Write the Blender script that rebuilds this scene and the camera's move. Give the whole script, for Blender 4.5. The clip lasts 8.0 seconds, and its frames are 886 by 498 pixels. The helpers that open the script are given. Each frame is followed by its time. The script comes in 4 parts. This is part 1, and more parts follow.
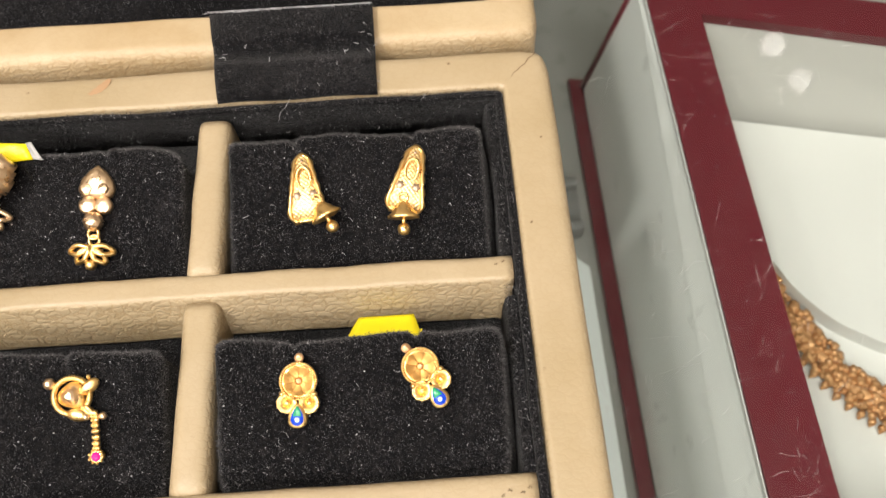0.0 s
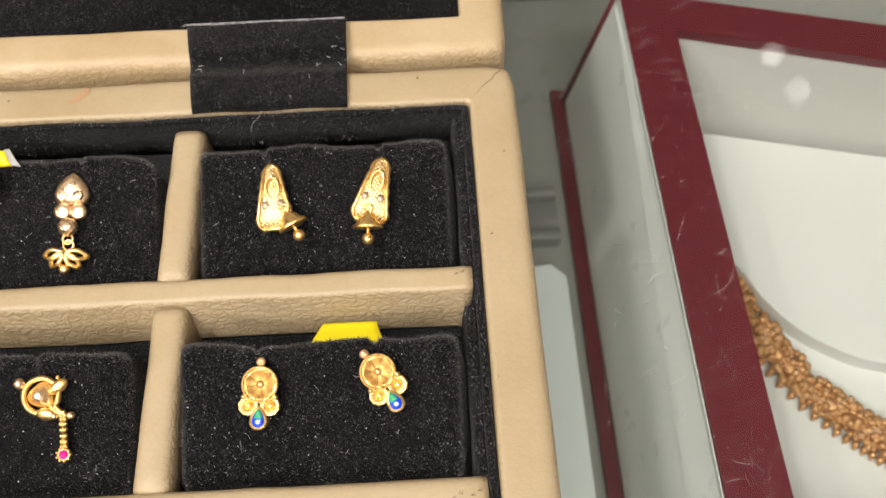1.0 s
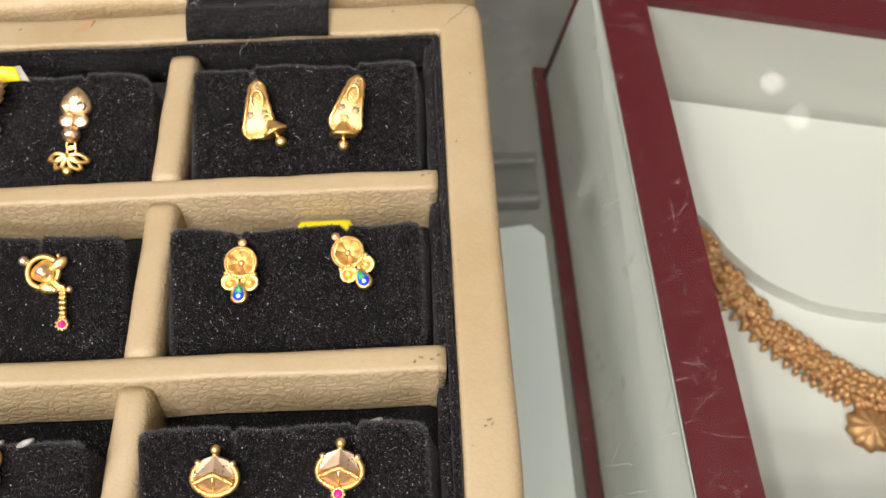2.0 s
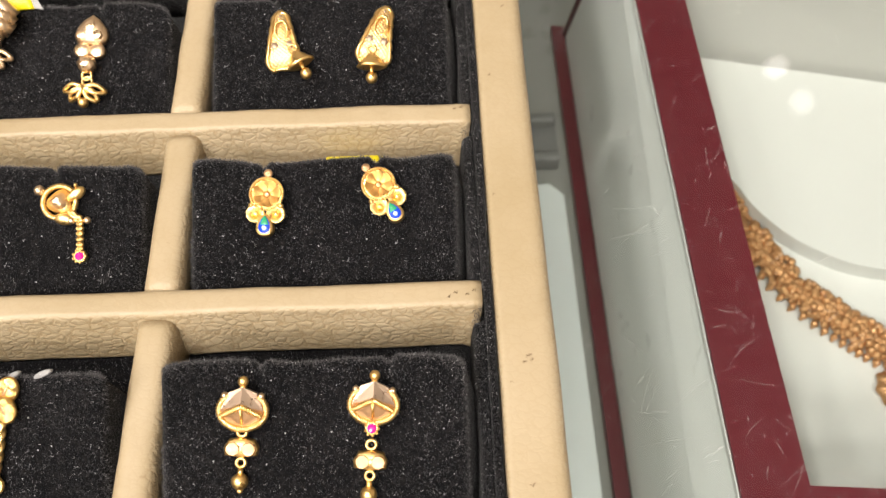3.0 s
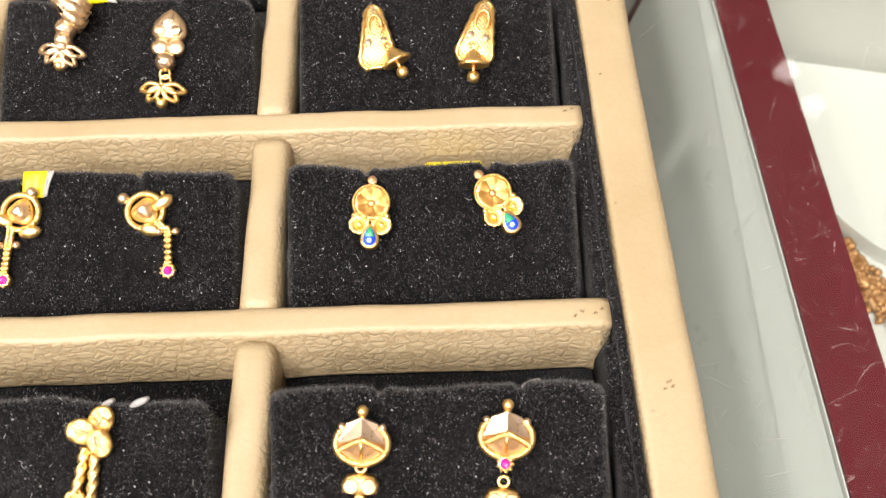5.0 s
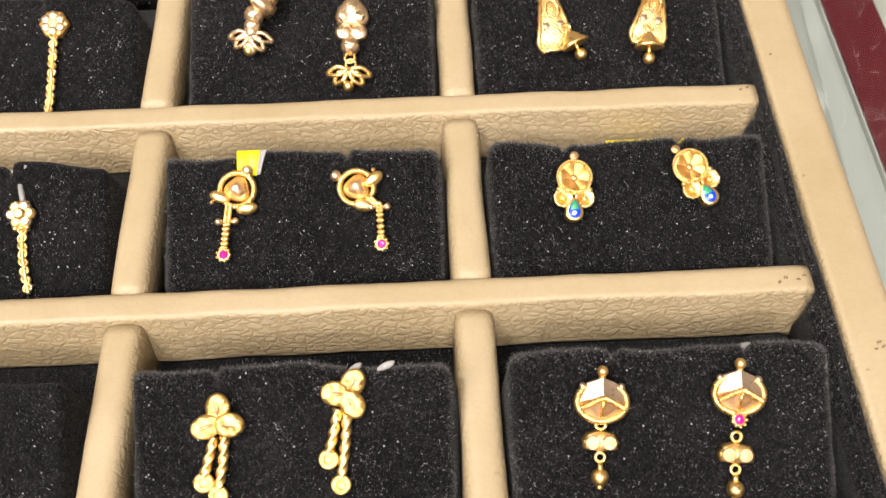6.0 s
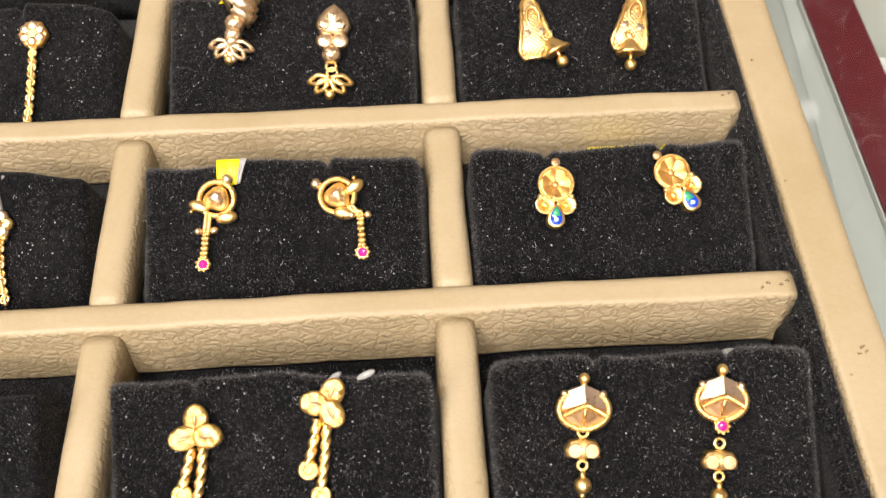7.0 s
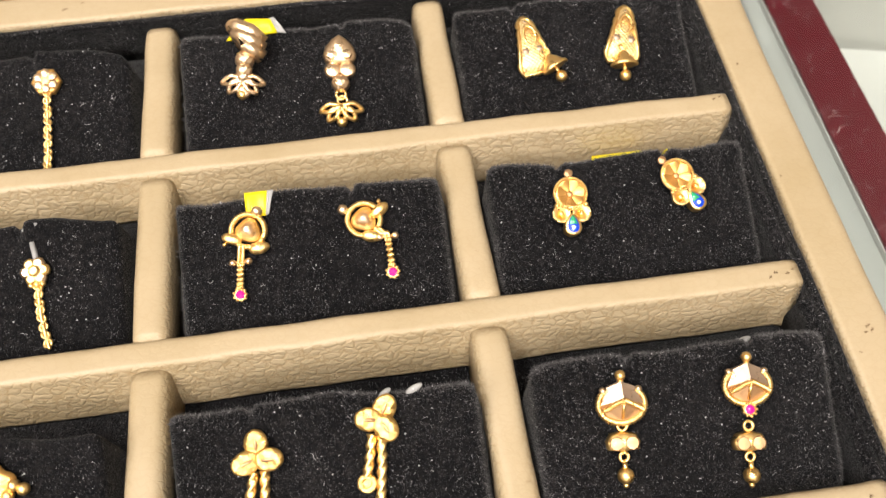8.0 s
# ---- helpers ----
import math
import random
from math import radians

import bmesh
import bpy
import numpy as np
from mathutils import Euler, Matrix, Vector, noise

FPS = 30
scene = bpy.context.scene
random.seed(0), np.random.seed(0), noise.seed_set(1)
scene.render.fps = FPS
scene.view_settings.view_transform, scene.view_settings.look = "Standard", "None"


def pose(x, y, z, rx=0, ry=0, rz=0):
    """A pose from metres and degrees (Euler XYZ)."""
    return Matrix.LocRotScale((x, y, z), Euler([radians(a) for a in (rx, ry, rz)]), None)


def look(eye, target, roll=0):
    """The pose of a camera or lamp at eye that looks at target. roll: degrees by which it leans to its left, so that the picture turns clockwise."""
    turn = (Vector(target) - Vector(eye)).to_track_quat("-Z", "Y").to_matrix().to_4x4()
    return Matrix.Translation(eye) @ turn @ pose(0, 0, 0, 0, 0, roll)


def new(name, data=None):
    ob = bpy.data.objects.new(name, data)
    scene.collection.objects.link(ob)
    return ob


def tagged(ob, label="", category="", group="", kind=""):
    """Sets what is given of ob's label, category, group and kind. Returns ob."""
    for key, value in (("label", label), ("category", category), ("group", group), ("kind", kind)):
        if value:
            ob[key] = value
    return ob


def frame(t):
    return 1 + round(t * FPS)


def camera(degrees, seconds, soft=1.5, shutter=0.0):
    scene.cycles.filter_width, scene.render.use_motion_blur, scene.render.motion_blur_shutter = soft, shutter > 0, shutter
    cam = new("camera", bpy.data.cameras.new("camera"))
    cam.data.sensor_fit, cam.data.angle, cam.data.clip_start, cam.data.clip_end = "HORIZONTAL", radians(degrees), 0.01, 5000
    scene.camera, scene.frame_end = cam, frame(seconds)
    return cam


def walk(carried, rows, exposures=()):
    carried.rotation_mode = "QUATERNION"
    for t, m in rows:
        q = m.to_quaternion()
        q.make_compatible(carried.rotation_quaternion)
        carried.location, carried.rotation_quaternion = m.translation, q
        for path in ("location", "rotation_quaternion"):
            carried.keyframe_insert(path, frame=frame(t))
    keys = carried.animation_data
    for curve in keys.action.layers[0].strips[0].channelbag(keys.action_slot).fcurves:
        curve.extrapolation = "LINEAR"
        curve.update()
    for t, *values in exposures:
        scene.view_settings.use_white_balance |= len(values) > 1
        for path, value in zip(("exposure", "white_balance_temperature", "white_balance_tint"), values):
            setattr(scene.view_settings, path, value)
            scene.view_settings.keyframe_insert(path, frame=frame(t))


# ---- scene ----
# Plan in centimetres: x along the dividers, y away to the hinge, z from the divider tops; the glass counter lies 3.5 below.
cam = camera(55.0, 8.0)
cam.data.dof.use_dof, cam.data.dof.focus_distance, cam.data.dof.aperture_fstop = True, 0.148, 30.0
PATH = [
    (0, (-0.01486, -0.07098, 0.17405), (-0.01343, -0.02404, 0.08577), -2.16),
    (0.5, (-0.01102, -0.07244, 0.17490), (-0.00950, -0.02548, 0.08663), -1.13),
    (1, (-0.00761, -0.07291, 0.17909), (-0.00621, -0.02554, 0.09103), -1.39),
    (1.5, (-0.00556, -0.07713, 0.17958), (-0.00391, -0.02873, 0.09209), -0.97),
    (2, (-0.00114, -0.10392, 0.17955), (-0.00025, -0.05317, 0.09339), -1.60),
    (2.2, (-0.00566, -0.11281, 0.16988), (-0.00483, -0.06335, 0.08297), -1.49),
    (3.3, (-0.00908, -0.10750, 0.16748), (-0.00797, -0.05811, 0.08054), -0.87),
    (3.5, (-0.00990, -0.10668, 0.16181), (-0.00932, -0.05737, 0.07481), -1.57),
    (4, (-0.00562, -0.09499, 0.14184), (-0.00590, -0.04613, 0.05459), -2.85),
    (4.5, (-0.01102, -0.09047, 0.13822), (-0.01088, -0.04212, 0.05069), -2.16),
    (5, (-0.02802, -0.10004, 0.15853), (-0.02700, -0.05035, 0.07175), -0.87),
    (5.2, (-0.04106, -0.10169, 0.16038), (-0.03922, -0.05195, 0.07366), 0.18),
    (6.3, (-0.06501, -0.10699, 0.16319), (-0.06323, -0.05696, 0.07662), -0.90),
    (6.5, (-0.06383, -0.10722, 0.16519), (-0.06185, -0.05671, 0.07890), -0.69),
    (7, (-0.06219, -0.10607, 0.16043), (-0.05965, -0.05516, 0.07439), -0.44),
    (7.5, (-0.06828, -0.10886, 0.16422), (-0.06282, -0.05890, 0.07776), -0.25),
    (8, (-0.07441, -0.10727, 0.16735), (-0.06687, -0.05616, 0.08173), 0.16),
]
walk(cam, [(t, look(eye, target, roll)) for t, eye, target, roll in PATH],
     exposures=[(0.0, 0.16), (0.5, 0.04), (1.5, 0.0), (2.2, 0.0), (3.3, 0.32), (4.0, 0.46), (5.0, 0.48), (6.5, 0.20), (7.5, 0.30), (8.0, 0.26)])

# ---- light ----
world = bpy.data.worlds.new("world")
scene.world = world
world.use_nodes = True
world.node_tree.nodes["Background"].inputs[0].default_value = (1.0, 0.9, 0.78, 1)
world.node_tree.nodes["Background"].inputs[1].default_value = 0.15


def area_lamp(name, place, target, size, watts, color, round_shape=False):
    lamp = bpy.data.lights.new(name, "AREA")
    lamp.energy, lamp.color, lamp.size = watts, color, size
    lamp.shape = "DISK" if round_shape else "SQUARE"
    ob = new(name, lamp)
    ob.matrix_world = look(place, target)
    return ob


WARM = (1.0, 0.94, 0.88)
# Unseen soft fill, added low in front to brighten the dividers' front faces.
area_lamp("fill_lamp", (-0.35, -1.30, 1.36), (-0.05, 0.0, 0.0), 1.9, 11.0, WARM)
# Unseen spots; places and watts chosen for glints, front faces and the case side.
for sx, sy, watts in ((-1.15, -0.50, 8.0), (-0.70, -0.10, 12.0), (-0.05, -0.35, 6.0), (-0.85, -1.35, 8.0), (0.45, -1.0, 7.0), (-0.30, -1.5, 8.0), (0.25, -1.75, 7.0), (-1.5, -1.05, 7.0)):
    area_lamp("spot_lamp", (sx, sy, 1.56), (0, 0, 0), 0.16, watts, WARM, True)
area_lamp("downlight_lamp", (0.92, 1.40, 1.57), (0.5, 0.7, 0), 0.055, 0.06, WARM, True)
area_lamp("downlight_lamp", (0.96, 1.28, 1.57), (0.5, 0.6, 0), 0.055, 0.04, WARM, True)

# ---- materials ----


def material(name, color, rough=0.5, metal=0.0, **more):
    m = bpy.data.materials.new(name)
    m.use_nodes = True
    b = m.node_tree.nodes["Principled BSDF"]
    b.inputs["Base Color"].default_value = (*color, 1)
    b.inputs["Roughness"].default_value = rough
    b.inputs["Metallic"].default_value = metal
    for key, value in more.items():
        b.inputs[key.replace("_", " ")].default_value = value
    return m


class Nodes:
    """Short hand for a material's nodes."""

    def __init__(self, m):
        self.t = m.node_tree
        self.b = self.t.nodes["Principled BSDF"]
        self.co = self.add("ShaderNodeTexCoord").outputs["Object"]

    def add(self, kind, **props):
        n = self.t.nodes.new(kind)
        for k, v in props.items():
            setattr(n, k, v)
        return n

    def link(self, a, b):
        self.t.links.new(a, b)

    def noise(self, scale, detail=3, rough=0.6, co=None):
        n = self.add("ShaderNodeTexNoise")
        n.inputs["Scale"].default_value, n.inputs["Detail"].default_value, n.inputs["Roughness"].default_value = scale, detail, rough
        self.link(co or self.co, n.inputs["Vector"])
        return n.outputs["Fac"]

    def voronoi(self, scale, feature="F1", out="Distance", co=None):
        n = self.add("ShaderNodeTexVoronoi", feature=feature)
        n.inputs["Scale"].default_value = scale
        self.link(co or self.co, n.inputs["Vector"])
        return n.outputs[out]

    def ramp(self, fac, *stops):
        n = self.add("ShaderNodeValToRGB")
        e = n.color_ramp.elements
        while len(e) < len(stops):
            e.new(0.5)
        for el, (p, c) in zip(e, stops):
            el.position, el.color = p, (*c, 1) if len(c) == 3 else c
        self.link(fac, n.inputs["Fac"])
        return n.outputs["Color"]

    def math(self, op, a, b=None):
        n = self.add("ShaderNodeMath", operation=op)
        for i, v in enumerate((a, b)):
            if v is None:
                continue
            if isinstance(v, (int, float)):
                n.inputs[i].default_value = v
            else:
                self.link(v, n.inputs[i])
        return n.outputs[0]

    def mix(self, fac, a, b, mode="MIX"):
        n = self.add("ShaderNodeMix", data_type="RGBA", blend_type=mode)
        for sock, v in ((n.inputs["Factor"], fac), (n.inputs["A"], a), (n.inputs["B"], b)):
            socks = [s for s in n.inputs if s.name == sock.name and s.type == ("VALUE" if sock.name == "Factor" else "RGBA")]
            s = socks[0]
            if isinstance(v, tuple):
                s.default_value = (*v, 1)
            elif isinstance(v, (int, float)):
                s.default_value = v
            else:
                self.link(v, s)
        return [o for o in n.outputs if o.type == "RGBA"][0]

    def bump(self, height, strength, distance):
        n = self.add("ShaderNodeBump")
        n.inputs["Distance"].default_value = distance
        if isinstance(strength, (int, float)):
            n.inputs["Strength"].default_value = strength
        else:
            self.link(strength, n.inputs["Strength"])
        self.link(height, n.inputs["Height"])
        self.link(n.outputs["Normal"], self.b.inputs["Normal"])
        return n


def make_leather(name, color, dark):
    m = material(name, color, 0.42)
    n = Nodes(m)
    warp = n.add("ShaderNodeVectorMath", operation="MULTIPLY_ADD")
    wn = n.add("ShaderNodeTexNoise")
    wn.inputs["Scale"].default_value = 800
    n.link(n.co, wn.inputs["Vector"])
    n.link(wn.outputs["Color"], warp.inputs[0])
    warp.inputs[1].default_value = (0.0017, 0.0017, 0.0012)
    n.link(n.co, warp.inputs[2])
    stretch = n.add("ShaderNodeMapping")
    stretch.inputs["Scale"].default_value = (0.62, 1.0, 1.0)
    n.link(warp.outputs[0], stretch.inputs["Vector"])
    cells = n.voronoi(760, "DISTANCE_TO_EDGE", "Distance", stretch.outputs[0])
    crease = n.ramp(cells, (0.0, (0, 0, 0)), (0.20, (0.8, 0.8, 0.8)), (0.42, (1, 1, 1)))
    fine = n.noise(4200, 3)
    big = n.noise(38, 4)
    mid = n.noise(260, 4, 0.7)
    height = n.math("ADD", n.math("MULTIPLY", crease, 0.8), n.math("ADD", n.math("MULTIPLY", fine, 0.3), n.math("MULTIPLY", n.noise(1300, 2), 0.9)))
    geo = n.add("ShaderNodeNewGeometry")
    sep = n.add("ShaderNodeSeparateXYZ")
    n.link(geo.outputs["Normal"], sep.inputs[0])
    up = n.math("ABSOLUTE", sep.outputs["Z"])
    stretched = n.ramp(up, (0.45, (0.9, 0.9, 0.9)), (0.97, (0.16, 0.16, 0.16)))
    n.bump(height, stretched, 0.00017)
    tone = n.mix(n.ramp(big, (0.35, (0, 0, 0)), (0.7, (1, 1, 1))), color, dark)
    stain = n.ramp(n.noise(120, 5, 0.75), (0.68, (0, 0, 0)), (0.78, (1, 1, 1)))
    tone = n.mix(n.math("MULTIPLY", stain, 0.55), tone, (dark[0] * 0.6, dark[1] * 0.5, dark[2] * 0.4))
    # Crease lines are tinted darker brown, most strongly on steep faces.
    crease_tint = n.ramp(crease, (0.0, (0.80, 0.73, 0.62)), (0.36, (1, 1, 1)))
    deep = n.mix(stretched, (1.0, 1.0, 1.0), crease_tint)
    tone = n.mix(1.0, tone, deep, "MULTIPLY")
    n.link(tone, n.b.inputs["Base Color"])
    n.link(n.ramp(mid, (0.3, (0.34, 0.34, 0.34)), (0.7, (0.52, 0.52, 0.52))), n.b.inputs["Roughness"])
    return m


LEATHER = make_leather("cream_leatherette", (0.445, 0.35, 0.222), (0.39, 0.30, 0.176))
LEATHER_OLD = make_leather("worn_leatherette", (0.49, 0.38, 0.235), (0.40, 0.285, 0.15))


def make_velvet(name, speck):
    m = material(name, (0.009, 0.009, 0.010), 0.95)
    n = Nodes(m)
    n.b.inputs["Sheen Weight"].default_value = 0.09
    n.b.inputs["Sheen Roughness"].default_value = 0.35
    n.b.inputs["Specular IOR Level"].default_value = 0.12
    patch = n.ramp(n.noise(160, 4, 0.7), (0.40, (0.2, 0.2, 0.2)), (0.66, (1, 1, 1)))
    lint = None
    for scale, share, size in ((3300, speck, 0.42), (1700, speck * 0.35, 0.30), (6500, speck * 1.6, 0.5)):
        dots = n.voronoi(scale)
        sep = n.add("ShaderNodeSeparateColor")
        n.link(n.voronoi(scale, "F1", "Color"), sep.inputs[0])
        chosen = n.math("GREATER_THAN", sep.outputs[0], 1.0 - share)
        near = n.math("LESS_THAN", dots, n.math("MULTIPLY", sep.outputs[1], size))
        one = n.math("MULTIPLY", n.math("MULTIPLY", chosen, near), n.math("MULTIPLY", patch, sep.outputs[2]))
        lint = one if lint is None else n.math("MAXIMUM", lint, one)
    nap = n.ramp(n.noise(2600, 3, 0.75), (0.46, (0.0015, 0.0015, 0.002)), (0.80, (0.018, 0.0165, 0.016)))
    worn = n.ramp(n.noise(55, 4, 0.6), (0.45, (0.6, 0.6, 0.6)), (0.75, (1.9, 1.85, 1.8)))
    tone = n.mix(1.0, nap, worn, "MULTIPLY")
    fluff = n.ramp(n.noise(750, 4, 0.7), (0.48, (0.001, 0.001, 0.0015)), (0.78, (0.015, 0.013, 0.013)))
    tone = n.mix(1.0, tone, fluff, "ADD")
    # Streaky glints of the pile, painted pale and merged with the lint dots.
    for angle, low in ((0.5, 0.655), (-0.9, 0.665), (1.9, 0.67)):
        lie = n.add("ShaderNodeMapping")
        lie.inputs["Rotation"].default_value = (0, 0, angle)
        lie.inputs["Scale"].default_value = (1.0, 0.28, 0.6)
        n.link(n.co, lie.inputs["Vector"])
        pile_glint = n.ramp(n.noise(4600, 2, 0.6, lie.outputs[0]), (low, (0, 0, 0)), (low + 0.07, (0.6, 0.6, 0.6)))
        lint = n.math("MAXIMUM", lint, n.math("MULTIPLY", pile_glint, patch))
    tone = n.mix(lint, tone, (0.36, 0.35, 0.365))
    n.link(tone, n.b.inputs["Base Color"])
    n.bump(n.noise(2200, 3, 0.8), 0.9, 0.0005)
    return m


VELVET = make_velvet("black_velvet", 0.05)
VELVET_CLEAN = make_velvet("black_velvet_clean", 0.03)


def make_pile():
    """Single hairs of the velvet: most black, some grey, a few white with lint."""
    m = material("velvet_nap", (0.02, 0.02, 0.02), 0.7)
    n = Nodes(m)
    geo = n.add("ShaderNodeNewGeometry")
    n.link(n.ramp(geo.outputs["Random Per Island"], (0.0, (0.004, 0.004, 0.005)), (0.62, (0.02, 0.019, 0.02)), (0.9, (0.10, 0.095, 0.10)), (1.0, (0.55, 0.54, 0.55))), n.b.inputs["Base Color"])
    return m


PILE = make_pile()


def make_gold(name, color, rough, metal=1.0):
    m = material(name, color, rough, metal)
    n = Nodes(m)
    n.link(n.ramp(n.noise(900, 4, 0.7), (0.3, (rough * 0.6,) * 3), (0.75, (rough * 1.6,) * 3)), n.b.inputs["Roughness"])
    n.bump(n.noise(1500, 2), 0.12, 0.00015)
    return m


GOLD = make_gold("gold", (1.0, 0.69, 0.28), 0.35)
GOLD_MATTE = make_gold("matte_gold", (0.86, 0.50, 0.16), 0.42, 0.95)
GOLD_PALE = make_gold("pale_polished_gold", (0.93, 0.69, 0.45), 0.33)
GOLD_FACET = make_gold("satin_rose_gold", (0.50, 0.365, 0.265), 0.38, 0.8)
GOLD_TAN = make_gold("tan_gold", (0.62, 0.38, 0.20), 0.40, 0.85)


def make_hammered():
    m = make_gold("hammered_gold", (0.86, 0.57, 0.20), 0.42)
    n = Nodes(m)
    n.bump(n.math("ADD", n.noise(520, 3, 0.7), n.voronoi(900)), 0.7, 0.00035)
    return m


GOLD_HAMMERED = make_hammered()


def make_hatched():
    m = material("hatched_gold", (0.98, 0.73, 0.36), 0.47, 1.0)
    n = Nodes(m)
    lines = None
    for angle in (0.8, -0.8):
        turned = n.add("ShaderNodeMapping")
        turned.inputs["Rotation"].default_value = (0, 0, angle)
        n.link(n.co, turned.inputs["Vector"])
        w = n.add("ShaderNodeTexWave")
        w.inputs["Scale"].default_value = 520
        w.inputs["Distortion"].default_value = 0.4
        n.link(turned.outputs[0], w.inputs["Vector"])
        lines = w.outputs["Fac"] if lines is None else n.math("ADD", lines, w.outputs["Fac"])
    n.bump(lines, 0.30, 0.0002)
    return m


GOLD_HATCHED = make_hatched()
GOLD_ANTIQUE = make_gold("antique_gold", (0.56, 0.33, 0.16), 0.6)
RUBY = material("ruby_stone", (0.85, 0.01, 0.24), 0.12, 0.0, Coat_Weight=0.6)
BLUE = material("blue_enamel", (0.01, 0.06, 0.58), 0.12, 0.0, Coat_Weight=0.6)
GREEN = material("green_enamel", (0.03, 0.33, 0.14), 0.15, 0.0, Coat_Weight=0.6)
WHITE_DOT = material("pale_blue_enamel", (0.60, 0.78, 0.9), 0.2)
YELLOW = material("yellow_tag_plastic", (0.95, 0.80, 0.01), 0.35, 0.0, Transmission_Weight=0.0)
CLEAR = material("frosted_tag_plastic", (0.55, 0.54, 0.53), 0.35, 0.0, Alpha=0.6)
SEAM = material("dark_seam", (0.16, 0.10, 0.05), 0.8)


def make_plain(name, color, var, scale, rough, bump=0.0):
    m = material(name, color, rough)
    n = Nodes(m)
    n.link(n.mix(n.noise(scale, 5, 0.65), color, var), n.b.inputs["Base Color"])
    n.link(n.ramp(n.noise(scale * 6, 4), (0.3, (rough * 0.8,) * 3), (0.7, (min(1, rough * 1.25),) * 3)), n.b.inputs["Roughness"])
    if bump:
        n.bump(n.noise(scale * 20, 3), 0.4, bump)
    return m


PILE_EDGE = make_plain("velvet_edge_hair", (0.045, 0.042, 0.043), (0.13, 0.122, 0.124), 300, 0.8)
RED = make_plain("maroon_lacquer", (0.082, 0.0035, 0.011), (0.11, 0.006, 0.015), 30, 0.42)
WHITE = make_plain("white_lining", (0.61, 0.615, 0.59), (0.56, 0.565, 0.54), 25, 0.6, 0.0002)
LINING = make_plain("grey_white_lining", (0.49, 0.48, 0.45), (0.44, 0.435, 0.405), 20, 0.6)
PANEL = make_plain("pale_grey_laminate", (0.90, 0.91, 0.88), (0.82, 0.845, 0.82), 18, 0.32)
BOARD = make_plain("white_board", (0.70, 0.74, 0.73), (0.62, 0.66, 0.66), 22, 0.4)
SHELF = make_plain("dark_shelf_laminate", (0.22, 0.22, 0.205), (0.30, 0.30, 0.28), 14, 0.3)
STEEL = make_plain("grey_rail_metal", (0.15, 0.15, 0.145), (0.20, 0.20, 0.195), 40, 0.35)
BOUNCE_FLOOR = make_plain("pale_bounce_floor", (0.66, 0.62, 0.55), (0.60, 0.56, 0.49), 3, 0.35)
ROOM = make_plain("shop_wall_paint", (0.74, 0.68, 0.60), (0.68, 0.62, 0.54), 2, 0.8)
CEIL = make_plain("ceiling_paint", (0.70, 0.66, 0.60), (0.66, 0.62, 0.56), 2, 0.8)
SCRATCH = material("scratch", (0.85, 0.82, 0.80), 0.5, 0.0, Alpha=0.5)
LINT = material("lint_fibre", (0.55, 0.55, 0.56), 0.8)


def make_glass():
    m = bpy.data.materials.new("counter_glass")
    m.use_nodes = True
    t = m.node_tree
    t.nodes.clear()
    out = t.nodes.new("ShaderNodeOutputMaterial")
    mix = t.nodes.new("ShaderNodeMixShader")
    clear = t.nodes.new("ShaderNodeBsdfTransparent")
    clear.inputs[0].default_value = (0.95, 0.97, 0.96, 1)
    gloss = t.nodes.new("ShaderNodeBsdfGlossy")
    gloss.inputs["Roughness"].default_value = 0.035
    fres = t.nodes.new("ShaderNodeFresnel")
    fres.inputs["IOR"].default_value = 1.5
    t.links.new(fres.outputs[0], mix.inputs[0])
    t.links.new(clear.outputs[0], mix.inputs[1])
    t.links.new(gloss.outputs[0], mix.inputs[2])
    t.links.new(mix.outputs[0], out.inputs[0])
    return m


GLASS = make_glass()
GLASS_BODY = bpy.data.materials.new("glass_body")
GLASS_BODY.use_nodes = True
GLASS_BODY.node_tree.nodes.clear()
body_out, body_clear = GLASS_BODY.node_tree.nodes.new("ShaderNodeOutputMaterial"), GLASS_BODY.node_tree.nodes.new("ShaderNodeBsdfTransparent")
body_clear.inputs[0].default_value = (0.95, 0.98, 0.96, 1)
GLASS_BODY.node_tree.links.new(body_clear.outputs[0], body_out.inputs[0])

# ---- building helpers ----
CM = 0.01
TOP = 3.5  # the divider tops stand this far over the glass


def thing(name, x, y, z, label, category, group="", kind="", turn=0.0):
    """An empty at a place of the plan, that carries the parts of one thing."""
    ob = new(name)
    ob.empty_display_size = 0.01
    ob.matrix_world = pose(x * CM, y * CM, (z + TOP) * CM, 0, 0, turn)
    return tagged(ob, label, category, group, kind)


def part(name, bm, mat, parent=None, label="", smooth=True):
    """One mesh from a bmesh in centimetres, under a thing or a part."""
    bmesh.ops.recalc_face_normals(bm, faces=bm.faces)
    me = bpy.data.meshes.new(name)
    for v in bm.verts:
        v.co *= CM
    bm.to_mesh(me)
    bm.free()
    for p in me.polygons:
        p.use_smooth = smooth
    me.materials.append(mat)
    ob = new(name, me)
    if parent is not None:
        ob.parent = parent
    return tagged(ob, label)


def solid(name, bm, mat, label="", category="", kind="structure", smooth=False):
    """A piece of the setting, built in the plan's own centimetres."""
    bmesh.ops.translate(bm, verts=bm.verts, vec=(0, 0, TOP))
    return tagged(part(name, bm, mat, None, "", smooth), label, category, "", kind)


